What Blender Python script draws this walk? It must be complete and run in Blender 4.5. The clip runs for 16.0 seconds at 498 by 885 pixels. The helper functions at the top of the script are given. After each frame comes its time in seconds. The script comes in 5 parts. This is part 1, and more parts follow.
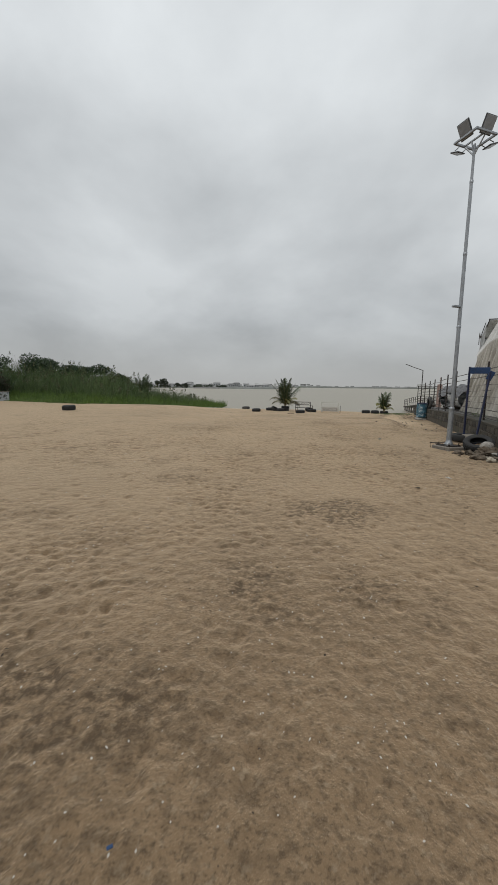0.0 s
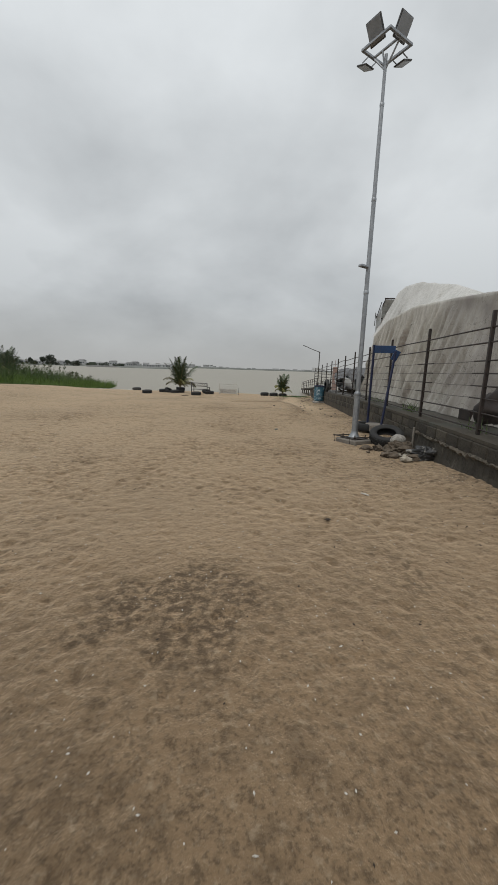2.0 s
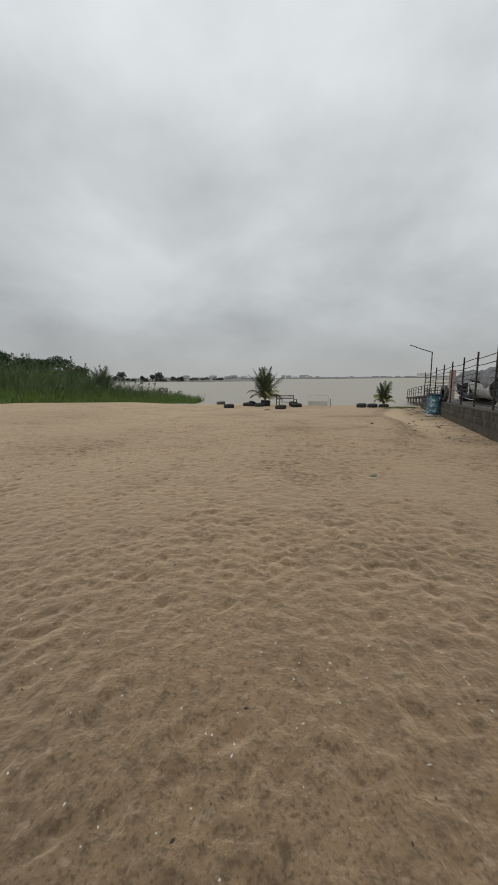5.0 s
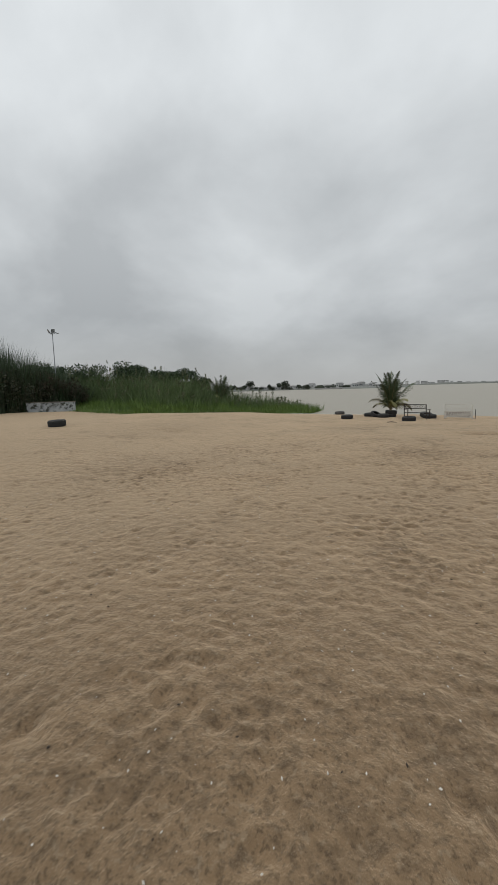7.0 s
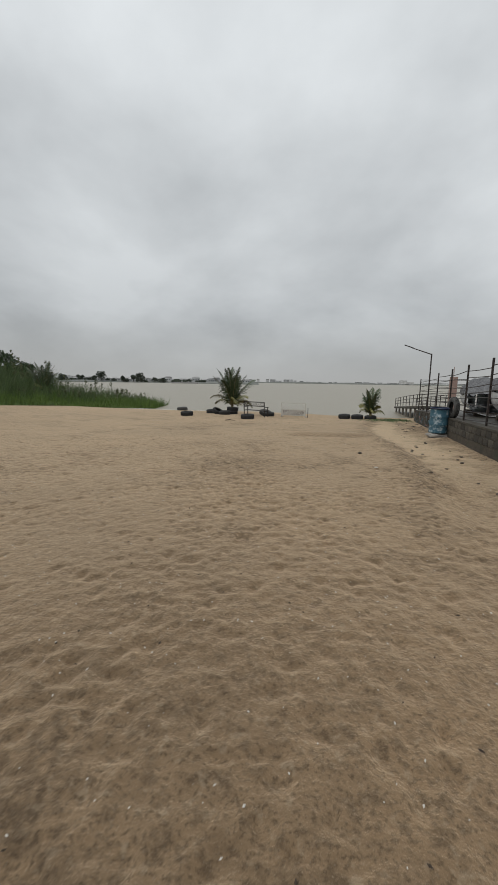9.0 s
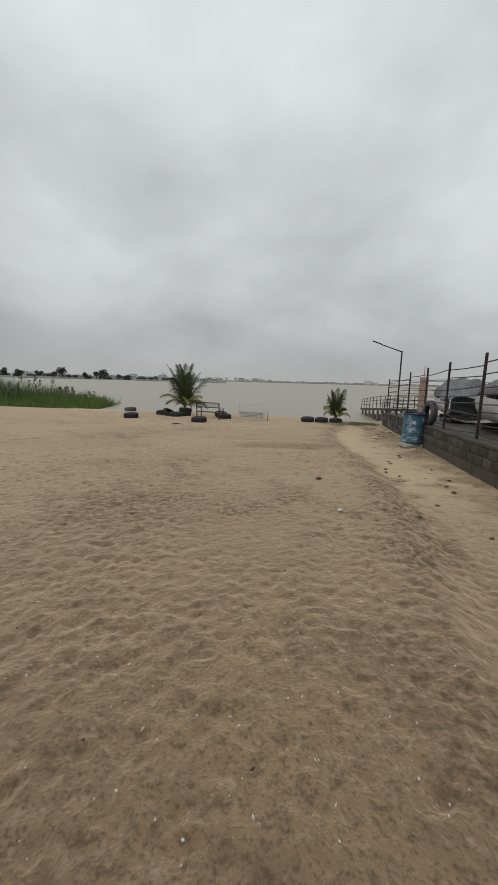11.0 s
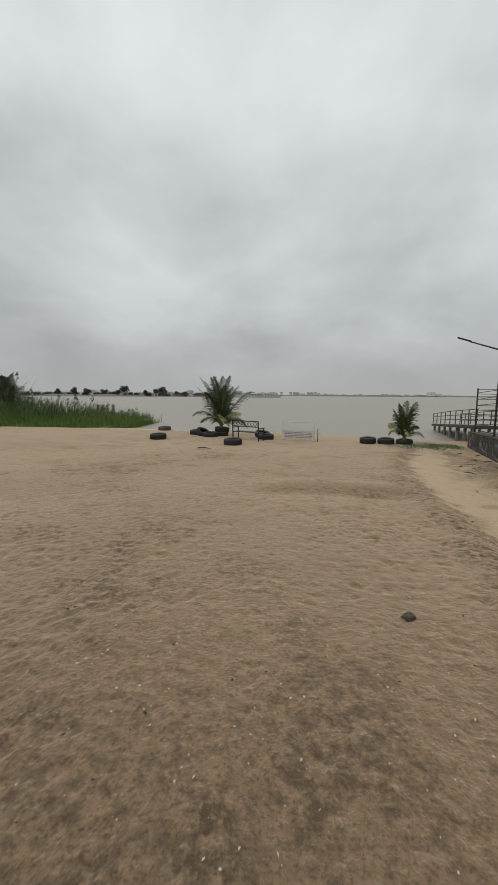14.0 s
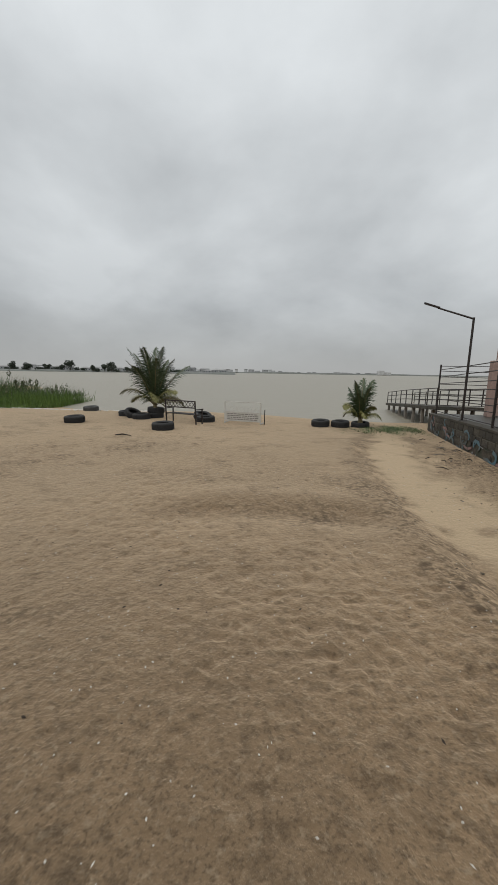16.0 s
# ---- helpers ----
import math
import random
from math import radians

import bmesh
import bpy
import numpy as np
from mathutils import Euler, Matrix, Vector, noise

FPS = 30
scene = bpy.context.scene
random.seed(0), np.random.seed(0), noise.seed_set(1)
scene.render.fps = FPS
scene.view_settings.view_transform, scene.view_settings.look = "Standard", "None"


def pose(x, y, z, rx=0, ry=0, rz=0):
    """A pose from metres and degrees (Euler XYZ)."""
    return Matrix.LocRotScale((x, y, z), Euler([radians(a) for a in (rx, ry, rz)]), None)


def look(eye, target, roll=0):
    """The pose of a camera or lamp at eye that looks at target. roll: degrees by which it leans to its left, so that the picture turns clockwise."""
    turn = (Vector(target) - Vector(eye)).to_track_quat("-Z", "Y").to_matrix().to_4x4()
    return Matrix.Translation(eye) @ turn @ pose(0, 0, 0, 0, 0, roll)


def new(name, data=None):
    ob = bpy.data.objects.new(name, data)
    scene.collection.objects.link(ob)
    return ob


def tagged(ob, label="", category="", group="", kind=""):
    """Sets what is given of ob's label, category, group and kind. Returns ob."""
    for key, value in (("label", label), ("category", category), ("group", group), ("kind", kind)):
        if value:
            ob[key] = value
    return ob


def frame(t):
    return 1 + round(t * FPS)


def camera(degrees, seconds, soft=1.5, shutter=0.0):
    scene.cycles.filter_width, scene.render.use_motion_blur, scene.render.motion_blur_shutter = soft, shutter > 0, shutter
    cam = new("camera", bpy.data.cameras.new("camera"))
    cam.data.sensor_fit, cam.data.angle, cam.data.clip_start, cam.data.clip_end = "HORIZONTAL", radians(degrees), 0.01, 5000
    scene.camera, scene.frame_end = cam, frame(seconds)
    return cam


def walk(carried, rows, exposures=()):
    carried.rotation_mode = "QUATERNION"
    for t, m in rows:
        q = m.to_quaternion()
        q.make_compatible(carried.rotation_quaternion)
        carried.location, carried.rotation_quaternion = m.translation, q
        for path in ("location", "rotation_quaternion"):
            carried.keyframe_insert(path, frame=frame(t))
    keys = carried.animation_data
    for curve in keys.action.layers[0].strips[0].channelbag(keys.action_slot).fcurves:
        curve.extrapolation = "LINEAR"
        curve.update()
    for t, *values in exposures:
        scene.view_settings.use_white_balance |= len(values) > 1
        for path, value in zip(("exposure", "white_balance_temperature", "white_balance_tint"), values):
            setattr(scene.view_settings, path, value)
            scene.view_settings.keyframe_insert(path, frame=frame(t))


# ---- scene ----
cam = camera(66.3, 16.0, shutter=0.12)
PATH = [
    (0, (0.264, 0.397, 1.719), (0.166, 2.373, 1.426), 0.6),
    (0.5, (0.474, 1.104, 1.702), (0.485, 3.083, 1.412), 0.3),
    (1, (0.697, 1.845, 1.69), (0.843, 3.818, 1.394), 0.2),
    (1.5, (0.902, 2.533, 1.679), (1.198, 4.483, 1.347), 0.9),
    (2, (1.171, 3.194, 1.631), (1.57, 5.117, 1.252), 1.9),
    (2.5, (1.356, 3.892, 1.609), (1.87, 5.786, 1.224), 2.2),
    (3, (1.578, 4.58, 1.56), (2.12, 6.464, 1.164), 1.6),
    (3.5, (1.755, 5.286, 1.541), (2.269, 7.183, 1.171), 0.5),
    (4, (1.926, 5.851, 1.548), (2.305, 7.782, 1.19), -0.2),
    (4.5, (2.077, 6.585, 1.591), (2.219, 8.548, 1.24), -0.9),
    (5, (2.334, 7.236, 1.581), (2.233, 9.206, 1.25), -0.6),
    (5.2, (2.395, 7.498, 1.583), (2.188, 9.468, 1.305), -2.8),
    (7.5, (2.853, 10.423, 1.63), (2.087, 12.247, 1.339), -0.8),
    (8, (3.03, 11.165, 1.628), (2.568, 13.081, 1.289), -0.8),
    (8.5, (3.303, 11.961, 1.612), (3.209, 13.921, 1.227), -0.1),
    (9, (3.606, 12.605, 1.568), (3.591, 14.58, 1.253), 0.9),
    (9.2, (3.719, 12.857, 1.553), (3.736, 14.832, 1.241), 1.0),
    (11.3, (4.563, 15.8, 1.583), (4.713, 17.768, 1.264), 1.6),
    (11.5, (4.573, 16.059, 1.584), (4.688, 18.03, 1.267), 1.8),
    (12, (4.697, 16.65, 1.562), (4.66, 18.623, 1.234), 1.7),
    (12.5, (4.89, 17.278, 1.567), (4.668, 19.241, 1.257), 1.4),
    (13, (5.107, 17.821, 1.51), (4.802, 19.771, 1.186), 0.6),
    (13.5, (5.262, 18.557, 1.518), (4.986, 20.513, 1.208), 0.5),
    (14, (5.304, 19.33, 1.548), (5.163, 21.31, 1.299), 0.4),
    (14.5, (5.465, 20.054, 1.55), (5.396, 22.036, 1.287), 0.3),
    (15, (5.655, 20.74, 1.527), (5.68, 22.715, 1.217), 0.5),
    (15.5, (5.798, 21.421, 1.521), (5.913, 23.387, 1.172), 1.1),
    (16, (5.964, 22.075, 1.478), (6.056, 24.04, 1.115), 1.0),
]
walk(cam, [(t, look(eye, target, roll)) for t, eye, target, roll in PATH])


# ---- world, sun, exposure ----
world = bpy.data.worlds.new("overcast_sky")
scene.world = world
world.use_nodes = True
scene.view_settings.exposure = 0.0


def build_sky():
    nt = world.node_tree
    n, l = nt.nodes, nt.links
    n.clear()
    out = n.new("ShaderNodeOutputWorld")
    bg = n.new("ShaderNodeBackground")
    bg.inputs["Strength"].default_value = 0.1
    sky = n.new("ShaderNodeTexSky")
    sky.sky_type = 'NISHITA'
    sky.sun_disc = False
    sky.sun_elevation, sky.sun_rotation = radians(57), radians(229)
    tc = n.new("ShaderNodeTexCoord")
    sep = n.new("ShaderNodeSeparateXYZ")
    l.new(tc.outputs["Generated"], sep.inputs[0])
    up = n.new("ShaderNodeMath"); up.operation = 'MAXIMUM'; up.inputs[1].default_value = 0.0
    l.new(sep.outputs["Z"], up.inputs[0])
    den = n.new("ShaderNodeMath"); den.operation = 'ADD'; den.inputs[1].default_value = 0.5
    l.new(up.outputs[0], den.inputs[0])
    dx = n.new("ShaderNodeMath"); dx.operation = 'DIVIDE'
    dy = n.new("ShaderNodeMath"); dy.operation = 'DIVIDE'
    l.new(sep.outputs["X"], dx.inputs[0]); l.new(den.outputs[0], dx.inputs[1])
    l.new(sep.outputs["Y"], dy.inputs[0]); l.new(den.outputs[0], dy.inputs[1])
    com = n.new("ShaderNodeCombineXYZ")
    l.new(dx.outputs[0], com.inputs[0]); l.new(dy.outputs[0], com.inputs[1])
    com.inputs[2].default_value = 3.7
    big = n.new("ShaderNodeTexNoise")
    big.inputs["Scale"].default_value, big.inputs["Detail"].default_value = 1.8, 6.5
    big.inputs["Roughness"].default_value, big.inputs["Distortion"].default_value = 0.5, 0.15
    l.new(com.outputs[0], big.inputs["Vector"])
    ramp = n.new("ShaderNodeValToRGB")
    e = ramp.color_ramp.elements
    e[0].position, e[0].color = 0.36, (4.45, 4.68, 4.85, 1)
    e[1].position, e[1].color = 0.66, (6.6, 6.9, 7.1, 1)
    l.new(big.outputs["Fac"], ramp.inputs[0])
    # brighter towards the zenith, a dull band of mist low down
    alt = n.new("ShaderNodeValToRGB")
    a = alt.color_ramp.elements
    a[0].position, a[0].color = 0.0, (0.70, 0.70, 0.695, 1)
    a[1].position, a[1].color = 0.62, (1.24, 1.24, 1.235, 1)
    mid = a.new(0.13); mid.color = (0.84, 0.84, 0.835, 1)
    hi = a.new(0.3); hi.color = (1.02, 1.02, 1.015, 1)
    l.new(up.outputs[0], alt.inputs[0])
    mul = n.new("ShaderNodeMix"); mul.data_type = 'RGBA'; mul.blend_type = 'MULTIPLY'; mul.inputs[0].default_value = 1
    l.new(ramp.outputs[0], mul.inputs[6]); l.new(alt.outputs[0], mul.inputs[7])
    mist = n.new("ShaderNodeMapRange")
    mist.inputs[1].default_value, mist.inputs[2].default_value = 0.0, 0.16
    mist.inputs[3].default_value, mist.inputs[4].default_value = 0.8, 0.0
    l.new(up.outputs[0], mist.inputs[0])
    low = n.new("ShaderNodeMix"); low.data_type = 'RGBA'
    l.new(mist.outputs[0], low.inputs[0]); l.new(mul.outputs[2], low.inputs[6])
    low.inputs[7].default_value = (4.2, 4.25, 4.2, 1)
    mix = n.new("ShaderNodeMix"); mix.data_type = 'RGBA'; mix.inputs[0].default_value = 0.97
    l.new(sky.outputs[0], mix.inputs[6]); l.new(low.outputs[2], mix.inputs[7])
    l.new(mix.outputs[2], bg.inputs["Color"])
    l.new(bg.outputs[0], out.inputs["Surface"])


build_sky()
sun_data = bpy.data.lights.new("sun", 'SUN')
sun_data.energy, sun_data.angle, sun_data.color = 0.9, radians(30), (1, 0.97, 0.92)
sun = new("sun", sun_data)
sun.matrix_world = look((-34, -30, 70), (0, 0, 0))

# ---- materials ----


def material(name, base, rough=0.7, metal=0.0, other=None, scale=6.0, fine=60.0, amount=0.5, bump=0.3, depth=0.01,
             spread=0.0, spec=0.5, sheen=0.0, island=False, spot=None, spot_scale=2.0, spot_from=0.58):
    m = bpy.data.materials.new(name)
    m.use_nodes = True
    n, l = m.node_tree.nodes, m.node_tree.links
    p = n["Principled BSDF"]
    p.inputs["Metallic"].default_value = metal
    p.inputs["Specular IOR Level"].default_value = spec
    p.inputs["Sheen Weight"].default_value = sheen
    tc = n.new("ShaderNodeTexCoord")
    a = n.new("ShaderNodeTexNoise"); a.inputs["Scale"].default_value = scale; a.inputs["Detail"].default_value = 4
    b = n.new("ShaderNodeTexNoise"); b.inputs["Scale"].default_value = fine; b.inputs["Detail"].default_value = 3
    for t in (a, b):
        l.new(tc.outputs["Object"], t.inputs["Vector"])
    s = n.new("ShaderNodeMath"); s.operation = 'ADD'
    h = n.new("ShaderNodeMath"); h.operation = 'MULTIPLY'; h.inputs[1].default_value = 0.5
    l.new(a.outputs["Fac"], s.inputs[0]); l.new(b.outputs["Fac"], s.inputs[1]); l.new(s.outputs[0], h.inputs[0])
    r = n.new("ShaderNodeMapRange")
    r.inputs[1].default_value, r.inputs[2].default_value = 0.36, 0.64
    r.inputs[3].default_value, r.inputs[4].default_value = 0.0, 1.0
    l.new(h.outputs[0], r.inputs[0])
    mix = n.new("ShaderNodeMix"); mix.data_type = 'RGBA'
    other = other or tuple(c * (1 - amount) for c in base)
    mix.inputs[6].default_value, mix.inputs[7].default_value = (*base, 1), (*other, 1)
    l.new(r.outputs[0], mix.inputs[0])
    last = mix.outputs[2]
    if spot:
        c = n.new("ShaderNodeTexNoise"); c.inputs["Scale"].default_value = spot_scale; c.inputs["Detail"].default_value = 5
        c.inputs["Roughness"].default_value = 0.65
        l.new(tc.outputs["Object"], c.inputs["Vector"])
        cr = n.new("ShaderNodeMapRange")
        cr.inputs[1].default_value, cr.inputs[2].default_value = spot_from, spot_from + 0.1
        l.new(c.outputs["Fac"], cr.inputs[0])
        sm = n.new("ShaderNodeMix"); sm.data_type = 'RGBA'
        l.new(cr.outputs[0], sm.inputs[0]); l.new(last, sm.inputs[6]); sm.inputs[7].default_value = (*spot, 1)
        last = sm.outputs[2]
    if spread:
        hsv = n.new("ShaderNodeHueSaturation")
        mr = n.new("ShaderNodeMapRange")
        mr.inputs[3].default_value, mr.inputs[4].default_value = 1 - spread, 1 + spread
        if island:
            g = n.new("ShaderNodeNewGeometry"); l.new(g.outputs["Random Per Island"], mr.inputs[0])
        else:
            g = n.new("ShaderNodeObjectInfo"); l.new(g.outputs["Random"], mr.inputs[0])
        l.new(mr.outputs[0], hsv.inputs["Value"]); l.new(last, hsv.inputs["Color"])
        last = hsv.outputs[0]
    l.new(last, p.inputs["Base Color"])
    rr = n.new("ShaderNodeMapRange")
    rr.inputs[3].default_value, rr.inputs[4].default_value = max(0.05, rough - 0.1), min(1, rough + 0.1)
    l.new(b.outputs["Fac"], rr.inputs[0]); l.new(rr.outputs[0], p.inputs["Roughness"])
    if bump:
        bp = n.new("ShaderNodeBump"); bp.inputs["Strength"].default_value = bump; bp.inputs["Distance"].default_value = depth
        l.new(h.outputs[0], bp.inputs["Height"]); l.new(bp.outputs[0], p.inputs["Normal"])
    return m


def sand_material():
    m = bpy.data.materials.new("sand")
    m.use_nodes = True
    n, l = m.node_tree.nodes, m.node_tree.links
    p = n["Principled BSDF"]
    p.inputs["Roughness"].default_value = 0.92
    p.inputs["Specular IOR Level"].default_value = 0.25
    p.inputs["Diffuse Roughness"].default_value = 1.0
    p.inputs["Sheen Tint"].default_value = (1.0, 0.77, 0.53, 1)
    p.inputs["Sheen Roughness"].default_value = 0.5
    tc = n.new("ShaderNodeTexCoord")

    def noise_node(scale, detail, rough=0.55):
        t = n.new("ShaderNodeTexNoise")
        t.inputs["Scale"].default_value, t.inputs["Detail"].default_value, t.inputs["Roughness"].default_value = scale, detail, rough
        l.new(tc.outputs["Object"], t.inputs["Vector"])
        return t.outputs["Fac"]

    def span(v, a, b, c=0.0, d=1.0):
        t = n.new("ShaderNodeMapRange")
        for k, x in enumerate((a, b, c, d)):
            t.inputs[k + 1].default_value = x
        l.new(v, t.inputs[0])
        return t.outputs[0]

    def blend(f, a, b):
        t = n.new("ShaderNodeMix"); t.data_type = 'RGBA'
        l.new(f, t.inputs[0])
        for k, c in ((6, a), (7, b)):
            if isinstance(c, tuple):
                t.inputs[k].default_value = (*c, 1)
            else:
                l.new(c, t.inputs[k])
        return t.outputs[2]

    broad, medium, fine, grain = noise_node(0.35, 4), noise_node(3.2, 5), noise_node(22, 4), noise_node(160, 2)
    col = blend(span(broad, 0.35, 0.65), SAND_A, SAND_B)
    # Dark speckle: damp crumbs, plus footprint shade imitated in the colour.
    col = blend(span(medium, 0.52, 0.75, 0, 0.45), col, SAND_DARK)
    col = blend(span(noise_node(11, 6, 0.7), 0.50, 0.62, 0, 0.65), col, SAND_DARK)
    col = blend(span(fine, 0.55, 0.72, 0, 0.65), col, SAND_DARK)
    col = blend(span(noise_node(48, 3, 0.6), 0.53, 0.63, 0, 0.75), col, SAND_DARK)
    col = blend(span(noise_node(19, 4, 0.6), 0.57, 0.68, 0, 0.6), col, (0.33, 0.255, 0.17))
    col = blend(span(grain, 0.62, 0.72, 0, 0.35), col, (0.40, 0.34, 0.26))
    # red: dirt together with shade painted on dune edges; green: pale sand
    att = n.new("ShaderNodeAttribute"); att.attribute_name = "soil_shade"
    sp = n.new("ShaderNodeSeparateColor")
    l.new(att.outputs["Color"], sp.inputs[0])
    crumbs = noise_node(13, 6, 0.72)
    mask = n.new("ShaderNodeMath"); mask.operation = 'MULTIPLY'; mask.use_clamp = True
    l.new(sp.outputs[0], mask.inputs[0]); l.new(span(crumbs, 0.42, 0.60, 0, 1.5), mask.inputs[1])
    col = blend(mask.outputs[0], col, SAND_DIRT_SHADE)
    col = blend(sp.outputs[1], col, SAND_PALE)
    l.new(col, p.inputs["Base Color"])
    l.new(span(mask.outputs[0], 0.0, 0.8, 0.9, 0.3), p.inputs["Sheen Weight"])     # less sheen where dirt and painted shade darken the sand
    b0 = n.new("ShaderNodeBump"); b0.inputs["Strength"].default_value = 0.85; b0.inputs["Distance"].default_value = 0.022
    l.new(noise_node(14, 5, 0.62), b0.inputs["Height"])
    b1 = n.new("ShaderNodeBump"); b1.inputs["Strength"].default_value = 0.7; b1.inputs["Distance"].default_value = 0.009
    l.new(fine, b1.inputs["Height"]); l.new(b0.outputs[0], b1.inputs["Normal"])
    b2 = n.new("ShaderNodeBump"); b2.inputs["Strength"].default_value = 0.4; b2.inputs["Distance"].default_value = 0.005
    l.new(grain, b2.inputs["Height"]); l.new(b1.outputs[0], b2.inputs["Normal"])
    l.new(b2.outputs[0], p.inputs["Normal"])
    return m


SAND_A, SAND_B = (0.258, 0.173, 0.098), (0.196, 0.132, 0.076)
SAND_DARK, SAND_DIRT_SHADE, SAND_PALE = (0.098, 0.065, 0.037), (0.092, 0.063, 0.038), (0.41, 0.31, 0.195)
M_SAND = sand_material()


def water_material():
    m = bpy.data.materials.new("lagoon_water")
    m.use_nodes = True
    n, l = m.node_tree.nodes, m.node_tree.links
    p = n["Principled BSDF"]
    p.inputs["Base Color"].default_value = (0.30, 0.272, 0.215, 1)
    p.inputs["Roughness"].default_value = 0.4
    p.inputs["IOR"].default_value = 1.33
    tc = n.new("ShaderNodeTexCoord")
    mp = n.new("ShaderNodeMapping"); mp.inputs["Scale"].default_value = (0.6, 1.6, 1)
    l.new(tc.outputs["Object"], mp.inputs[0])
    t = n.new("ShaderNodeTexNoise"); t.inputs["Scale"].default_value, t.inputs["Detail"].default_value = 1.6, 6
    l.new(mp.outputs[0], t.inputs["Vector"])
    b = n.new("ShaderNodeBump"); b.inputs["Strength"].default_value = 0.8; b.inputs["Distance"].default_value = 0.12
    l.new(t.outputs["Fac"], b.inputs["Height"]); l.new(b.outputs[0], p.inputs["Normal"])
    return m


M_WATER = water_material()
M_GALV = material("galvanised_steel", (0.36, 0.38, 0.40), 0.45, 0.6, (0.25, 0.26, 0.275), 3, 14, bump=0.06)
M_LAMPBODY = material("grey_lamp_casting", (0.11, 0.115, 0.12), 0.5, 0.3, (0.07, 0.073, 0.078), 8, 60, bump=0.1)
M_LAMPGLASS = material("lamp_face", (0.32, 0.34, 0.37), 0.25, 0.1, (0.24, 0.26, 0.28), 8, 60, bump=0.05)
M_BLACK = material("black_iron", (0.022, 0.02, 0.02), 0.55, 0.3, (0.05, 0.035, 0.028), 8, 80, bump=0.25, depth=0.003)
M_WIRE = material("dull_wire", (0.13, 0.125, 0.12), 0.6, 0.4, (0.07, 0.06, 0.055), 8, 80, bump=0.1)
M_RUBBER = material("tyre_rubber", (0.016, 0.016, 0.017), 0.75, 0, (0.03, 0.029, 0.027), 5, 40, bump=0.4, spread=0.3,
                    spot=(0.09, 0.075, 0.055), spot_scale=3, spot_from=0.66)
M_RUBBER_SCUFF = material("scuffed_tyre", (0.018, 0.018, 0.018), 0.75, 0, (0.03, 0.03, 0.03), 5, 40, bump=0.4,
                          spot=(0.33, 0.29, 0.2), spot_scale=6, spot_from=0.6)
M_RUBBER_GREY = material("dusty_tyre", (0.10, 0.098, 0.092), 0.8, 0, (0.045, 0.044, 0.042), 5, 40, bump=0.4)
M_BLUE = material("blue_paint", (0.02, 0.06, 0.16), 0.5, 0, (0.012, 0.035, 0.09), 4, 40, bump=0.2, spot=(0.10, 0.07, 0.05),
                  spot_scale=7, spot_from=0.66)
M_NAVY = material("navy_paint", (0.012, 0.02, 0.07), 0.5, 0, (0.01, 0.012, 0.03), 4, 40, bump=0.2)
M_BLOCK = material("concrete_block", (0.085, 0.074, 0.056), 0.95, 0, (0.026, 0.022, 0.017), 4, 45, bump=0.8, depth=0.02, spread=0.45,
                   spot=(0.17, 0.155, 0.125), spot_scale=2.6, spot_from=0.6)
M_MORTAR = material("mortar_render", (0.115, 0.094, 0.068), 0.95, 0, (0.042, 0.034, 0.025), 2.5, 35, bump=0.8, depth=0.02,
                    spot=(0.05, 0.055, 0.035), spot_scale=1.4, spot_from=0.52)
M_DECK = material("deck_concrete", (0.08, 0.068, 0.05), 0.8, 0, (0.035, 0.03, 0.022), 1.2, 30, bump=0.5, depth=0.01,
                  spot=(0.06, 0.062, 0.05), spot_scale=0.8, spot_from=0.55)
M_SLAB = material("wet_slab_concrete", (0.07, 0.062, 0.05), 0.48, 0, (0.04, 0.035, 0.028), 1.2, 30, bump=0.35, depth=0.01,
                  spot=(0.055, 0.056, 0.045), spot_scale=0.8, spot_from=0.5)
M_LEDGE = material("crumbled_mortar", (0.20, 0.175, 0.14), 0.95, 0, (0.10, 0.085, 0.065), 5, 45, bump=0.9, depth=0.03,
                   spot=(0.05, 0.045, 0.035), spot_scale=3.0, spot_from=0.5)
M_CABIN = material("white_tarpaulin", (0.70, 0.69, 0.66), 0.55, 0, (0.46, 0.45, 0.42), 0.9, 14, bump=0.3, depth=0.02,
                   spot=(0.33, 0.31, 0.28), spot_scale=1.2, spot_from=0.6)
M_OLDWHITE = material("flaking_whitewash", (0.50, 0.52, 0.52), 0.9, 0, (0.30, 0.33, 0.35), 3, 25, bump=0.4, spot=(0.06, 0.065, 0.05),
                      spot_scale=2.6, spot_from=0.5)
M_GRAFPINK = material("graffiti_pink", (0.34, 0.19, 0.17), 0.9, 0, (0.2, 0.14, 0.12), 3, 25, bump=0.5, spot=(0.12, 0.11, 0.1),
                      spot_scale=3, spot_from=0.5)
M_BAG = material("striped_plastic_bag", (0.02, 0.02, 0.02), 0.35, 0, (0.05, 0.05, 0.05), 5, 30, bump=0.7, spot=(0.42, 0.40, 0.36),
                 spot_scale=6.5, spot_from=0.53)
M_PEBBLE = material("grey_pebble", (0.27, 0.255, 0.20), 0.8, 0, (0.18, 0.17, 0.13), 9, 60, bump=0.4)
M_PALE_ROCK = material("pale_rubble", (0.42, 0.38, 0.31), 0.95, 0, (0.2, 0.17, 0.13), 9, 60, bump=0.8, depth=0.02, spread=0.3)
M_PLINTH = material("plinth_concrete", (0.26, 0.235, 0.20), 0.9, 0, (0.16, 0.14, 0.12), 4, 40, bump=0.6)
M_LEAF_REED = material("reed_green", (0.10, 0.145, 0.045), 0.6, 0, (0.055, 0.095, 0.026), 0.25, 4, bump=0, spread=0.35, island=True)
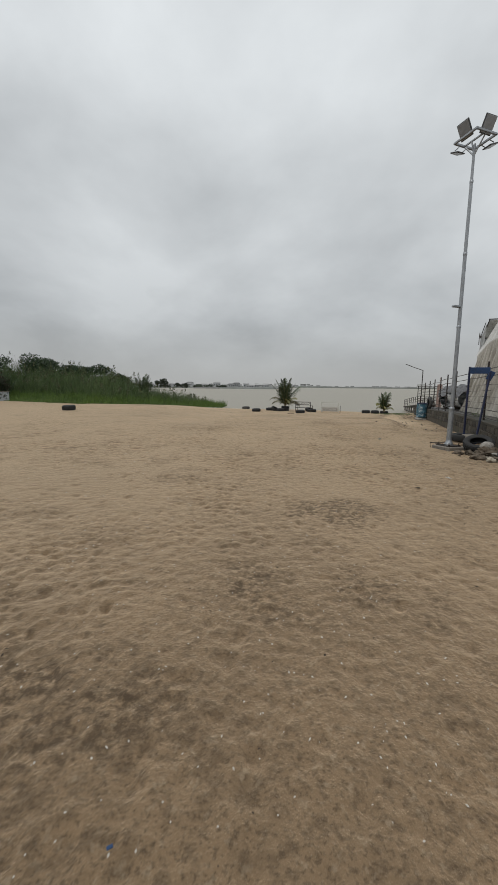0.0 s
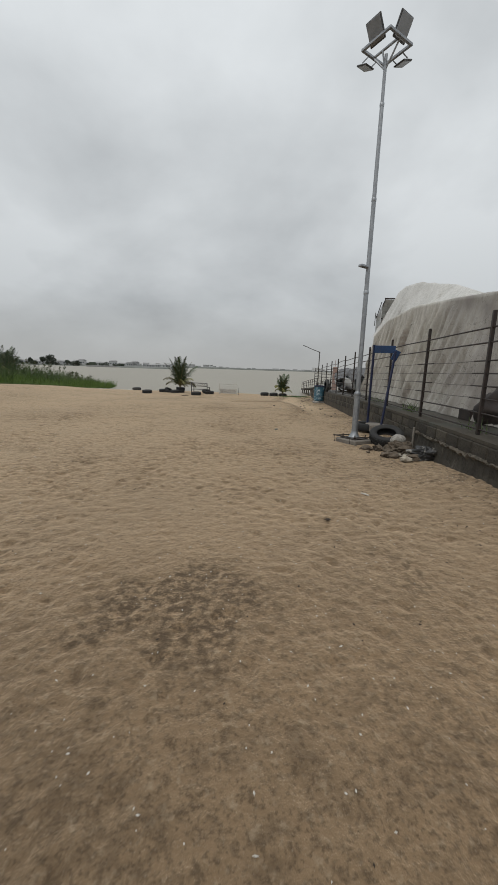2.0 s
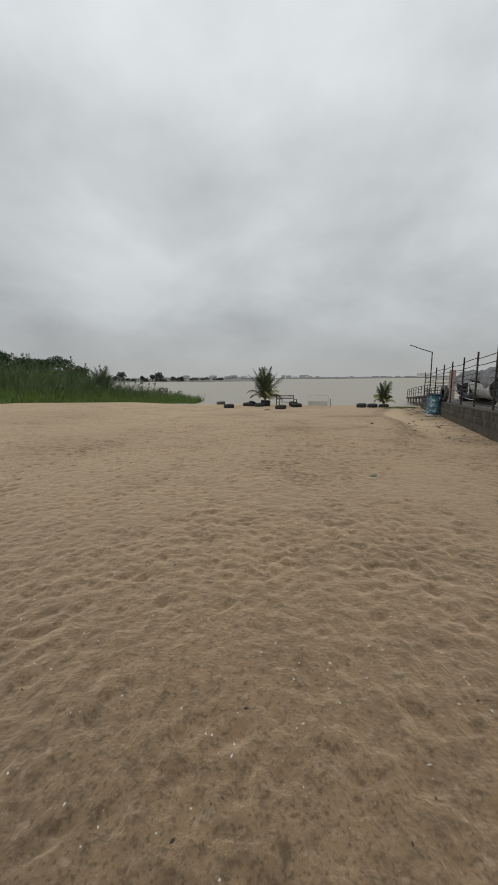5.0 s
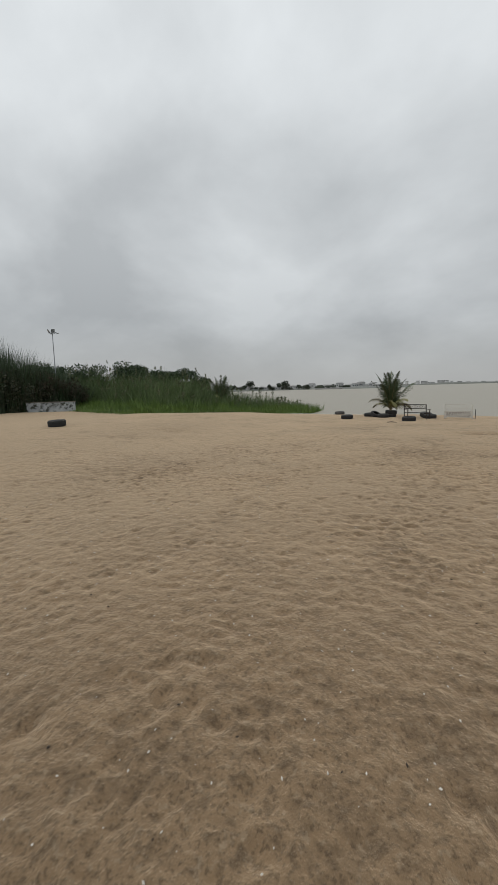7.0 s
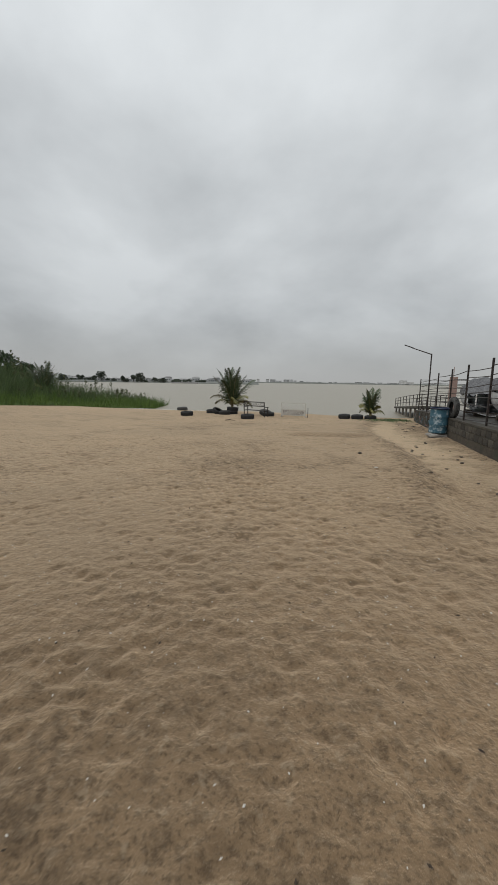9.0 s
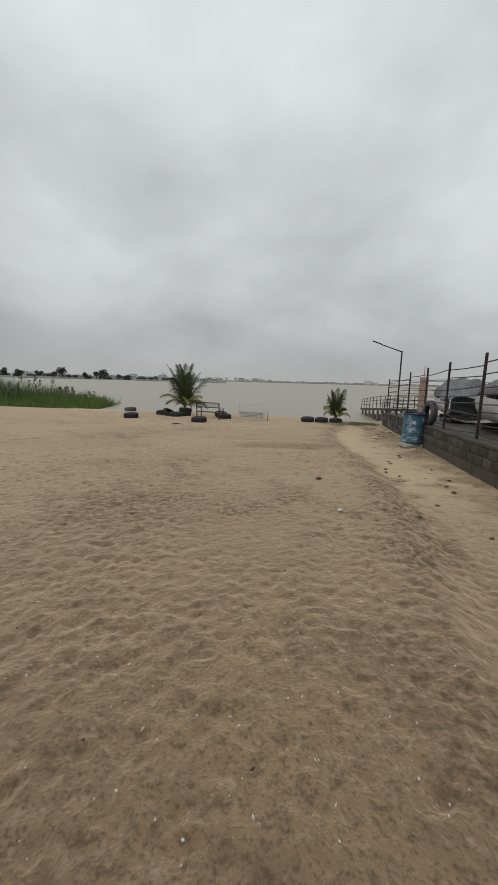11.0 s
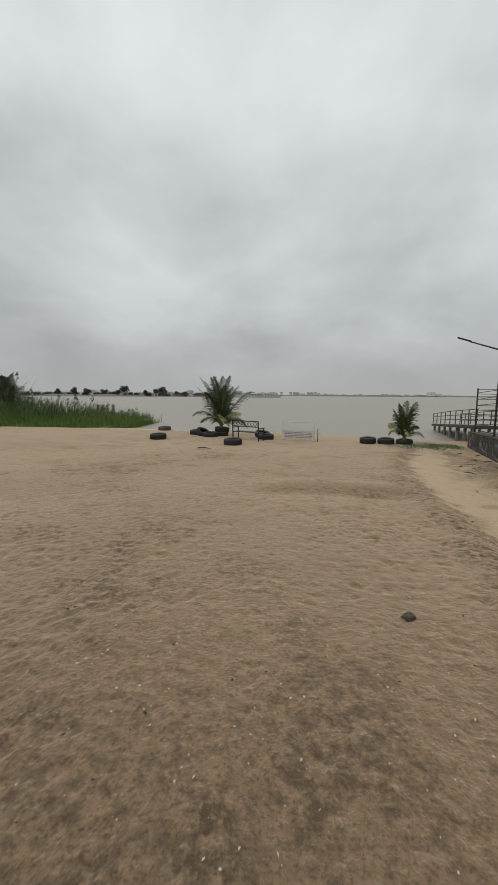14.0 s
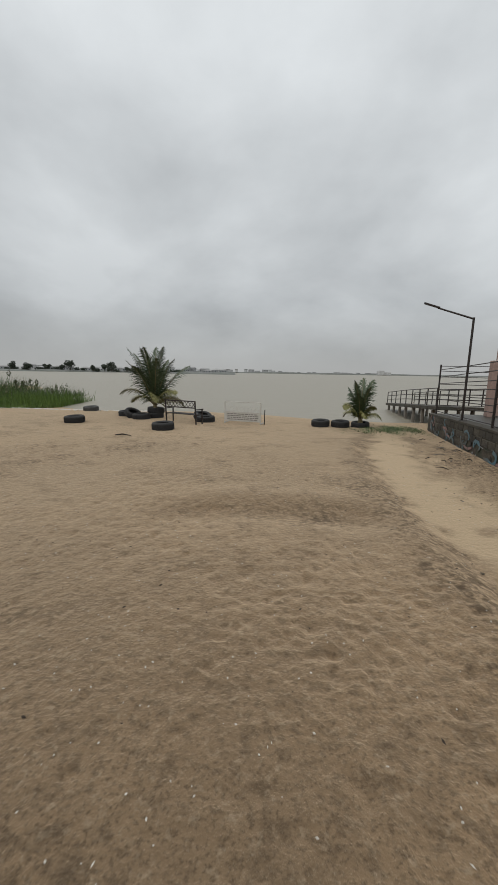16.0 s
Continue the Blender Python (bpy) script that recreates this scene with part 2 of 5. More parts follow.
M_GRASS = material("marsh_grass", (0.125, 0.20, 0.028), 0.6, 0, (0.065, 0.12, 0.02), 0.3, 4, bump=0, spread=0.3, island=True)
M_THICKET = material("bamboo_leaf", (0.032, 0.045, 0.018), 0.6, 0, (0.05, 0.042, 0.022), 0.35, 4, bump=0, spread=0.4, island=True)
M_PLUME = material("reed_plume", (0.12, 0.125, 0.06), 0.8, 0, (0.075, 0.09, 0.04), 0.6, 5, bump=0, spread=0.35, island=True)
M_DRY = material("withered_leaf", (0.055, 0.038, 0.02), 0.8, 0, (0.03, 0.026, 0.014), 0.6, 5, bump=0, spread=0.4, island=True)
M_TREELEAF = material("tree_leaf", (0.035, 0.065, 0.022), 0.6, 0, (0.02, 0.04, 0.014), 0.4, 4, bump=0, spread=0.35, island=True)
M_PALM = material("palm_leaf", (0.07, 0.10, 0.045), 0.45, 0, (0.038, 0.062, 0.028), 1.0, 8, bump=0, spread=0.3, island=True)
M_PALM_OLD = material("palm_leaf_yellowed", (0.27, 0.25, 0.085), 0.55, 0, (0.15, 0.155, 0.055), 1.0, 8, bump=0, spread=0.3, island=True)
M_PALM_STEM = material("palm_stem", (0.24, 0.19, 0.09), 0.7, 0, (0.12, 0.10, 0.05), 6, 40, bump=0.4)
M_BARK = material("bark", (0.09, 0.07, 0.05), 0.9, 0, (0.05, 0.04, 0.03), 4, 30, bump=0.6)
M_WHITE = material("worn_white_paint", (0.62, 0.60, 0.55), 0.6, 0, (0.45, 0.42, 0.37), 5, 50, bump=0.2, spot=(0.20, 0.13, 0.08),
                   spot_scale=9, spot_from=0.64)
M_INK = material("faded_lettering", (0.12, 0.10, 0.09), 0.8, 0, (0.25, 0.22, 0.2), 12, 60, bump=0)
M_HULL = material("white_gelcoat", (0.72, 0.73, 0.73), 0.35, 0, (0.55, 0.56, 0.55), 2, 20, bump=0.05)
M_GREYTARP = material("grey_tarpaulin", (0.17, 0.17, 0.175), 0.7, 0, (0.07, 0.07, 0.075), 1.8, 12, bump=0.7, depth=0.05)
M_ROCK = material("rubble_stone", (0.16, 0.125, 0.09), 0.95, 0, (0.06, 0.046, 0.034), 5, 40, bump=0.9, depth=0.02, spread=0.25)
M_SHELL = material("shell_white", (0.75, 0.72, 0.66), 0.6, 0, (0.5, 0.46, 0.4), 20, 90, bump=0)
M_TWIG = material("dark_debris", (0.07, 0.05, 0.035), 0.9, 0, (0.03, 0.022, 0.016), 20, 90, bump=0)
M_PINK = material("pink_render", (0.36, 0.25, 0.21), 0.9, 0, (0.28, 0.19, 0.16), 2, 30, bump=0.3, depth=0.01)
# Far-shore base colours are paled and greyed to stand in for haze.
M_FAR = material("far_land", (0.2, 0.205, 0.19), 1.0, 0, (0.11, 0.12, 0.105), 0.03, 0.3, bump=0)
M_FARGREEN = material("far_foliage", (0.07, 0.085, 0.06), 1.0, 0, (0.045, 0.055, 0.04), 0.3, 2, bump=0)
M_FARWALL = material("far_wall", (0.6, 0.6, 0.6), 0.9, 0, (0.34, 0.34, 0.33), 0.2, 2, bump=0, spread=0.2)
M_FARROOF = material("far_roof", (0.34, 0.335, 0.33), 0.9, 0, (0.26, 0.255, 0.25), 0.2, 2, bump=0, spread=0.3)
M_FARGLASS = material("far_window", (0.08, 0.09, 0.10), 0.3, 0, (0.06, 0.07, 0.08), 0.2, 2, bump=0)
M_SACK = material("white_sack", (0.45, 0.43, 0.39), 0.8, 0, (0.2, 0.18, 0.16), 18, 60, bump=0.5)
M_GRAFBLUE = material("graffiti_blue", (0.06, 0.16, 0.21), 0.9, 0, (0.16, 0.18, 0.17), 3, 25, bump=0.5, spot=(0.13, 0.125, 0.11),
                      spot_scale=2.5, spot_from=0.5)
M_GRAFWHITE = material("graffiti_white", (0.32, 0.32, 0.31), 0.9, 0, (0.2, 0.2, 0.19), 3, 25, bump=0.5, spot=(0.13, 0.125, 0.11),
                       spot_scale=3, spot_from=0.5)
M_DRUM = material("painted_drum", (0.035, 0.10, 0.15), 0.6, 0, (0.06, 0.16, 0.21), 4, 30, bump=0.2, spot=(0.38, 0.45, 0.48),
                  spot_scale=5.5, spot_from=0.52)


def tarp_material():
    m = material("dirty_white_tarpaulin", (0.56, 0.535, 0.485), 0.6, 0, (0.40, 0.38, 0.335), 0.8, 14, bump=0.35, depth=0.02,
                 spot=(0.24, 0.20, 0.17), spot_scale=0.55, spot_from=0.6)
    n, l = m.node_tree.nodes, m.node_tree.links
    p = n["Principled BSDF"]
    src = p.inputs["Base Color"].links[0].from_socket
    tc = n.new("ShaderNodeTexCoord")
    v = n.new("ShaderNodeTexVoronoi"); v.feature = 'DISTANCE_TO_EDGE'
    v.inputs["Scale"].default_value = 2.4
    wob = n.new("ShaderNodeTexNoise"); wob.inputs["Scale"].default_value = 2.2; wob.inputs["Detail"].default_value = 6
    ad = n.new("ShaderNodeMix"); ad.data_type = 'RGBA'; ad.blend_type = 'ADD'; ad.inputs[0].default_value = 0.9
    l.new(tc.outputs["Object"], wob.inputs["Vector"])
    l.new(tc.outputs["Object"], ad.inputs[6]); l.new(wob.outputs["Color"], ad.inputs[7])
    l.new(ad.outputs[2], v.inputs["Vector"])
    r = n.new("ShaderNodeMapRange")
    r.inputs[1].default_value, r.inputs[2].default_value = 0.0, 0.022
    r.inputs[3].default_value, r.inputs[4].default_value = 0.9, 0.0
    l.new(v.outputs["Distance"], r.inputs[0])
    # mildew veins only in patches
    pa = n.new("ShaderNodeTexNoise"); pa.inputs["Scale"].default_value = 0.45
    l.new(tc.outputs["Object"], pa.inputs["Vector"])
    pr = n.new("ShaderNodeMapRange"); pr.inputs[1].default_value, pr.inputs[2].default_value = 0.34, 0.5
    l.new(pa.outputs["Fac"], pr.inputs[0])
    se = n.new("ShaderNodeSeparateXYZ"); l.new(tc.outputs["Object"], se.inputs[0])
    aft = n.new("ShaderNodeMapRange"); aft.inputs[1].default_value, aft.inputs[2].default_value = 13.6, 11.8
    l.new(se.outputs["Y"], aft.inputs[0])
    old = n.new("ShaderNodeMath"); old.operation = 'MULTIPLY'
    l.new(aft.outputs[0], old.inputs[0]); l.new(pr.outputs[0], old.inputs[1])
    mu = n.new("ShaderNodeMath"); mu.operation = 'MULTIPLY'
    l.new(r.outputs[0], mu.inputs[0]); l.new(old.outputs[0], mu.inputs[1])
    mx = n.new("ShaderNodeMix"); mx.data_type = 'RGBA'
    l.new(mu.outputs[0], mx.inputs[0]); mx.inputs[7].default_value = (0.13, 0.12, 0.11, 1)
    # the older, greyer sheet over the stern, blotched with damp
    bl = n.new("ShaderNodeTexNoise"); bl.inputs["Scale"].default_value = 1.1; bl.inputs["Detail"].default_value = 7
    l.new(tc.outputs["Object"], bl.inputs["Vector"])
    br = n.new("ShaderNodeMapRange"); br.inputs[1].default_value, br.inputs[2].default_value = 0.4, 0.66
    br.inputs[3].default_value, br.inputs[4].default_value = 0.35, 1.0
    l.new(bl.outputs["Fac"], br.inputs[0])
    damp = n.new("ShaderNodeMath"); damp.operation = 'MULTIPLY'
    l.new(aft.outputs[0], damp.inputs[0]); l.new(br.outputs[0], damp.inputs[1])
    ag = n.new("ShaderNodeMix"); ag.data_type = 'RGBA'
    l.new(damp.outputs[0], ag.inputs[0]); l.new(src, ag.inputs[6]); ag.inputs[7].default_value = (0.235, 0.215, 0.195, 1)
    l.new(ag.outputs[2], mx.inputs[6])
    # dirty run-off streaks, long along the fall of the cloth
    sm = n.new("ShaderNodeMapping"); sm.inputs["Scale"].default_value = (2.6, 2.6, 0.22)
    l.new(tc.outputs["Object"], sm.inputs[0])
    st = n.new("ShaderNodeTexNoise"); st.inputs["Scale"].default_value = 1.6; st.inputs["Detail"].default_value = 5
    l.new(sm.outputs[0], st.inputs["Vector"])
    sr = n.new("ShaderNodeMapRange"); sr.inputs[1].default_value, sr.inputs[2].default_value = 0.5, 0.72
    sr.inputs[4].default_value = 0.65
    l.new(st.outputs["Fac"], sr.inputs[0])
    m2 = n.new("ShaderNodeMix"); m2.data_type = 'RGBA'
    l.new(sr.outputs[0], m2.inputs[0]); l.new(mx.outputs[2], m2.inputs[6]); m2.inputs[7].default_value = (0.25, 0.225, 0.19, 1)
    l.new(m2.outputs[2], p.inputs["Base Color"])
    return m


M_TARP = tarp_material()

# ---- mesh helpers ----


def mesh_object(name, verts, faces, mat, smooth=False):
    me = bpy.data.meshes.new(name)
    me.from_pydata([tuple(v) for v in verts], [], [tuple(f) for f in faces])
    me.materials.append(mat)
    if smooth:
        me.polygons.foreach_set("use_smooth", [True] * len(me.polygons))
    me.update()
    return new(name, me)


def part(name, bm, mat, parent=None, label="", smooth=False):
    me = bpy.data.meshes.new(name)
    bmesh.ops.recalc_face_normals(bm, faces=bm.faces)
    bm.to_mesh(me)
    bm.free()
    me.materials.append(mat)
    if smooth:
        me.polygons.foreach_set("use_smooth", [True] * len(me.polygons))
    ob = new(name, me)
    if parent:
        ob.parent = parent
    if label:
        tagged(ob, label)
    return ob


def share(name, data, parent, m):
    ob = new(name, data)
    ob.parent = parent
    ob.matrix_basis = m
    return ob


def empty(name, m, label, category, group="", kind=""):
    ob = new(name)
    ob.matrix_basis = m
    return tagged(ob, label, category, group, kind)


def box(bm, size, m=Matrix(), bevel=0.0):
    r = bmesh.ops.create_cube(bm, size=1, matrix=m @ Matrix.Diagonal((*size, 1)))
    if bevel:
        ed = list({e for v in r["verts"] for e in v.link_edges})
        bmesh.ops.bevel(bm, geom=ed, offset=bevel, segments=1, affect='EDGES', clamp_overlap=True)
    return bm


def tube(bm, points, radii, n=8, cap=True):
    pts = [Vector(p) for p in points]
    if not isinstance(radii, (list, tuple)):
        radii = [radii] * len(pts)
    rings = []
    for i, p in enumerate(pts):
        d = (pts[min(i + 1, len(pts) - 1)] - pts[max(i - 1, 0)]).normalized()
        a = d.cross(Vector((0, 0, 1)) if abs(d.z) < 0.95 else Vector((1, 0, 0))).normalized()
        b = d.cross(a)
        rings.append([bm.verts.new(p + (a * math.cos(k * math.tau / n) + b * math.sin(k * math.tau / n)) * radii[i]) for k in range(n)])
    for r, s in zip(rings, rings[1:]):
        for k in range(n):
            bm.faces.new((r[k], r[(k + 1) % n], s[(k + 1) % n], s[k]))
    if cap:
        bm.faces.new(rings[0]); bm.faces.new(list(reversed(rings[-1])))
    return bm


def lathe(bm, profile, n=32, close=False):
    rings = [[bm.verts.new((r * math.cos(k * math.tau / n), r * math.sin(k * math.tau / n), z)) for k in range(n)] for r, z in profile]
    pairs = list(zip(rings, rings[1:])) + ([(rings[-1], rings[0])] if close else [])
    for r, s in pairs:
        for k in range(n):
            bm.faces.new((r[k], r[(k + 1) % n], s[(k + 1) % n], s[k]))
    return bm


def lump(radius, squash, seed, rough=0.35, sub=3):
    bm = bmesh.new()
    bmesh.ops.create_icosphere(bm, subdivisions=sub, radius=1)
    off = Vector((seed * 3.1, seed * 1.7, seed * 0.9))
    for v in bm.verts:
        k = 1 + rough * noise.noise(v.co * 1.3 + off) + rough * 0.5 * noise.noise(v.co * 3.5 + off)
        v.co = Vector((v.co.x * squash[0], v.co.y * squash[1], v.co.z * squash[2])) * radius * k
    return bm


def blades(name, base, height, lean, width, mat, seg=3, up=None):
    """Many tapered leaves in one mesh: base N x 3, height N, lean N x 2 (sideways travel of the tip), width N."""
    rng = np.random.default_rng(len(base))
    n = len(base)
    ang = rng.uniform(0, math.tau, n)
    side = np.stack([np.cos(ang), np.sin(ang), np.zeros(n)], 1) * (width / 2)[:, None]
    rows = []
    for k in range(seg + 1):
        f = k / seg
        c = base.copy()
        c[:, :2] += lean * (f ** 2)
        c[:, 2] += height * (f - 0.18 * f * f * np.clip(np.linalg.norm(lean, axis=1) / np.maximum(height, 0.05), 0, 2))
        w = max(0.06, 1 - f ** 1.5)
        rows += [c - side * w, c + side * w]
    verts = np.stack(rows, 1).reshape(-1, 3)
    per = 2 * (seg + 1)
    quad = np.array([[2 * k, 2 * k + 1, 2 * k + 3, 2 * k + 2] for k in range(seg)])
    faces = (np.arange(n)[:, None, None] * per + quad[None]).reshape(-1, 4)
    return quads(name, verts, faces, mat)


def quads(name, verts, faces, mat):
    me = bpy.data.meshes.new(name)
    me.vertices.add(len(verts)); me.vertices.foreach_set("co", verts.astype(np.float32).ravel())
    me.loops.add(faces.size); me.loops.foreach_set("vertex_index", faces.astype(np.int32).ravel())
    me.polygons.add(len(faces)); me.polygons.foreach_set("loop_start", np.arange(0, faces.size, 4, dtype=np.int32))
    me.update(calc_edges=True)
    me.materials.append(mat)
    return new(name, me)


def leaf_cloud(name, centres, radii, per, size, mat, seed):
    """A crown of many small leaf quads gathered in clumps."""
    rng = np.random.default_rng(seed)
    pts = []
    for c, r in zip(centres, radii):
        d = rng.normal(size=(per, 3)); d /= np.linalg.norm(d, axis=1)[:, None]
        pts.append(np.array(c) + d * (rng.uniform(0.35, 1, per) ** 0.5)[:, None] * np.array(r))
    p = np.concatenate(pts)
    n = len(p)
    a = rng.normal(size=(n, 3)); a /= np.linalg.norm(a, axis=1)[:, None]
    b = np.cross(a, rng.normal(size=(n, 3))); b /= np.linalg.norm(b, axis=1)[:, None]
    s = (size * rng.uniform(0.6, 1.4, n))[:, None]
    verts = np.stack([p - a * s, p - b * s * 0.4, p + a * s, p + b * s * 0.4], 1).reshape(-1, 3)
    return quads(name, verts, np.arange(n * 4).reshape(-1, 4), mat)


# ---- ground ----
WATER = -1.12


def smooth_table(v, xs, ys):
    return np.interp(v, xs, ys)


def scarp(y):
    """Where the trodden sand drops to the pale smooth strip beside the wall."""
    return np.interp(y, [14, 17.7, 20.5, 24, 26.4, 28.1, 32.2, 36], [5.9, 6.4, 7.3, 8.1, 8.4, 8.6, 9.5, 11.0])


def ground_z(x, y):
    x, y = np.asarray(x, float), np.asarray(y, float)
    shift = np.interp(x, [-5, 4, 8, 11, 14], [-1.5, -1.5, 0, 2.0, 3.5])
    mid = np.interp(y + np.maximum(shift, 0) * np.clip((y - 38) / 4, 0, 1) + np.minimum(shift, 0) * np.clip((y - 42) / 3, 0, 1),
                    [0, 12, 17, 22, 27, 31, 36, 40, 43.5, 46, 52, 80], [0, 0, -.08, -.19, -.40, -.58, -.75, -.84, -.92, -1.16, -1.7, -3.0])
    left = np.interp(y, [0, 12, 22, 33, 40, 46, 60, 80], [0.0, 0.06, 0.2, 0.05, -.35, -.9, -1.3, -3.0])
    far_left = np.interp(y, [0, 12, 22, 33, 44, 70, 110], [0.0, 0.06, 0.2, 0.12, -.1, -.8, -1.0])
    w = np.clip((-x - 1) / 9, 0, 1); w = w * w * (3 - 2 * w)
    w2 = np.clip((-x - 12) / 10, 0, 1); w2 = w2 * w2 * (3 - 2 * w2)
    z = mid * (1 - w) + (left * (1 - w2) + far_left * w2) * w
    z = np.where((y > 85), np.minimum(z, -2.5), z)
    return z


def relief(x, y):
    """Dune steps and hollows of the trodden beach."""
    d = x - scarp(y)
    band = np.clip((y - 15.5) / 3, 0, 1) * np.clip((36 - y) / 3, 0, 1)
    drop = -0.13 * np.clip((d + 0.25) / 0.5, 0, 1) * np.clip((3.2 - d) / 1.6, 0, 1) * band
    lip = 0.05 * np.exp(-((d + 0.35) / 0.4) ** 2) * band
    u = y - 26.9 - 0.25 * np.sin(x * 1.3)
    bar = -0.09 * np.exp(-(u / 0.45) ** 2) * np.clip((x - 4.6) / 1, 0, 1) * np.clip((8.3 - x) / 0.6, 0, 1)
    bar2 = 0.05 * np.exp(-((u - 0.8) / 0.5) ** 2) * np.clip((x - 4.6) / 1, 0, 1) * np.clip((8.3 - x) / 0.6, 0, 1)
    foot = np.clip(6.55 + (y - 10.9) * 0.2846 - x, -0.3, 9)
    drift = 0.15 * np.exp(-(foot / 0.9) ** 2) * np.clip((9.8 - y) / 2, 0, 1)
    return drop + lip + bar + bar2 + drift


def surface(x, y):
    return float(ground_z(x, y) + relief(np.float64(x), np.float64(y)))


def lattice(shape, cell, rng):
    """Smooth random field by bilinear steps on a coarse grid."""
    h, w = shape
    g = rng.normal(size=(int(h / cell) + 3, int(w / cell) + 3))
    i, j = np.arange(h) / cell, np.arange(w) / cell
    a, b = i.astype(int), j.astype(int)
    f, g2 = i - a, j - b
    f, g2 = (f * f * (3 - 2 * f))[:, None], (g2 * g2 * (3 - 2 * g2))[None]
    q = lambda p, r: g[np.ix_(a + p, b + r)]
    return (q(0, 0) * (1 - f) + q(1, 0) * f) * (1 - g2) + (q(0, 1) * (1 - f) + q(1, 1) * f) * g2


def build_ground():
    rng = np.random.default_rng(4)
    step = 0.03
    xf, yf = np.arange(-13, 12.5, step), np.arange(-2, 42, step)
    # fine near the walked strip, every other line elsewhere
    ix = np.array([k for k, v in enumerate(xf) if k % 2 == 0 or -2.5 < v < 8.0])
    iy = np.array([k for k, v in enumerate(yf) if k % 2 == 0 or 1.0 < v < 25.0])
    xd, yd = xf[ix], yf[iy]
    xs = np.concatenate([[-4000, -1500, -600, -250, -120, -80, -60], np.arange(-48, -13.1, 0.5), xd, np.arange(12.6, 40, 0.6), [50, 80, 150, 400, 1500, 4000]])
    ys = np.concatenate([[-4000, -1000, -300, -100, -50, -25], np.arange(-16, -2.1, 0.5), yd, np.arange(42.2, 62, 0.3), [65, 75, 90, 150, 300, 700, 1800, 4500]])
    X, Y = np.meshgrid(xs, ys)
    Z = ground_z(X, Y) + relief(X, Y)
    i0, j0 = np.searchsorted(ys, yd[0] - 1e-6), np.searchsorted(xs, xd[0] - 1e-6)
    big = (len(yf), len(xf))
    # crumbled, kicked-up sand: sharp little hollows and ridges, stronger in patches
    rough = np.clip(0.75 + 0.45 * lattice(big, 60, rng) + 0.25 * lattice(big, 22, rng), 0.3, 1.5)
    f = rough * (-0.010 * np.abs(lattice(big, 3.0, rng)) - 0.006 * np.abs(lattice(big, 6.5, rng)) + 0.0045 * lattice(big, 1.5, rng))
    f += 0.010 * lattice(big, 80, rng) + 0.003 * lattice(big, 26, rng)
    # footprints: steep-sided ovals with a pushed-up rim, mostly along the beach
    R = 7
    gx, gy = np.meshgrid(np.arange(-R, R + 1), np.arange(-R, R + 1))
    for k in range(15000):
        cx, cy, a = rng.integers(R, big[1] - R), rng.integers(R, big[0] - R), rng.normal(0, 0.55)
        u = (gx * math.cos(a) + gy * math.sin(a)) * step
        v = (-gx * math.sin(a) + gy * math.cos(a)) * step
        s = rng.uniform(0.55, 1.15)
        q = (u / (0.038 * s)) ** 2 + (v / (0.08 * s)) ** 2
        f[cy - R:cy + R + 1, cx - R:cx + R + 1] += s * rng.uniform(0.004, 0.017) * (-1 / (1 + q ** 3) + 0.4 * np.exp(-(np.sqrt(q) - 1.5) ** 2 / 0.12))
    f = f[np.ix_(iy, ix)]
    ny, nx = f.shape
    XD, YD = np.meshgrid(xd, yd)
    ragged = lattice(big, 14, rng)[np.ix_(iy, ix)] * 0.16 + lattice(big, 5, rng)[np.ix_(iy, ix)] * 0.07
    d = XD - scarp(YD) + ragged
    pale = np.clip((d - 0.1) / 0.3, 0, 1) * np.clip((1.9 - d - 2 * ragged) / 0.9, 0, 1) * np.clip((YD - 18) / 5, 0, 1) * np.clip((37 - YD) / 3, 0, 1)
    f *= 1 - 0.75 * pale
    f *= np.clip(1.25 - (YD - 8) / 40 - np.clip(-XD - 1, 0, 12) / 30, 0.35, 1)
    edge = np.minimum.reduce([np.clip((XD + 13) / 2, 0, 1), np.clip((12.4 - XD) / 1, 0, 1), np.clip((YD + 2) / 1, 0, 1), np.clip((42 - YD) / 2, 0, 1)])
    Z[i0:i0 + ny, j0:j0 + nx] += f * edge
    h, w = X.shape
    idx = np.arange(h * w).reshape(h, w)
    faces = np.stack([idx[:-1, :-1], idx[:-1, 1:], idx[1:, 1:], idx[1:, :-1]], -1).reshape(-1, 4)
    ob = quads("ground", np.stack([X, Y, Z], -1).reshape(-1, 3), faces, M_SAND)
    ob.data.polygons.foreach_set("use_smooth", [True] * len(ob.data.polygons))
    soil_shade = np.zeros((h, w, 4), np.float32)
    soil_shade[..., 3] = 1
    blot = (lattice(big, 24, rng) + 0.8 * lattice(big, 7, rng))[np.ix_(iy, ix)]
    streak = lattice(big, 110, rng)[np.ix_(iy, ix)]
    scuff_shade = np.zeros((ny, nx))
    # scuffed patches; the one at (6.6, 27) paints shade into the dune-step hollow
    for cx, cy, rx, ry, k in ((1.2, 5.6, 1.2, .5, .9), (0.4, 3.3, 1.0, .6, .8), (-1.0, 2.5, .8, .6, .5), (2.6, 5.6, .8, .8, .4),
                              (5.4, 8.2, .9, 2.0, .7), (8.2, 22.0, .5, 3.5, .6), (10.3, 27.5, .8, 2.6, .7), (11.2, 31.0, 1.0, 2.4, .95), (10.0, 34, 1.3, 1.0, .7), (12.4, 34.5, .8, 2.0, .9), (6.6, 27, 1.8, .5, .7), (0.8, 31, 1.6, 2.2, .6), (3.5, 33, 2.0, 1.0, .4), (4.2, 20.5, 1.2, .8, .4)):
        scuff_shade = np.maximum(scuff_shade, 0.7 * k * np.exp(-((XD - cx) / rx) ** 2 - ((YD - cy) / ry) ** 2))
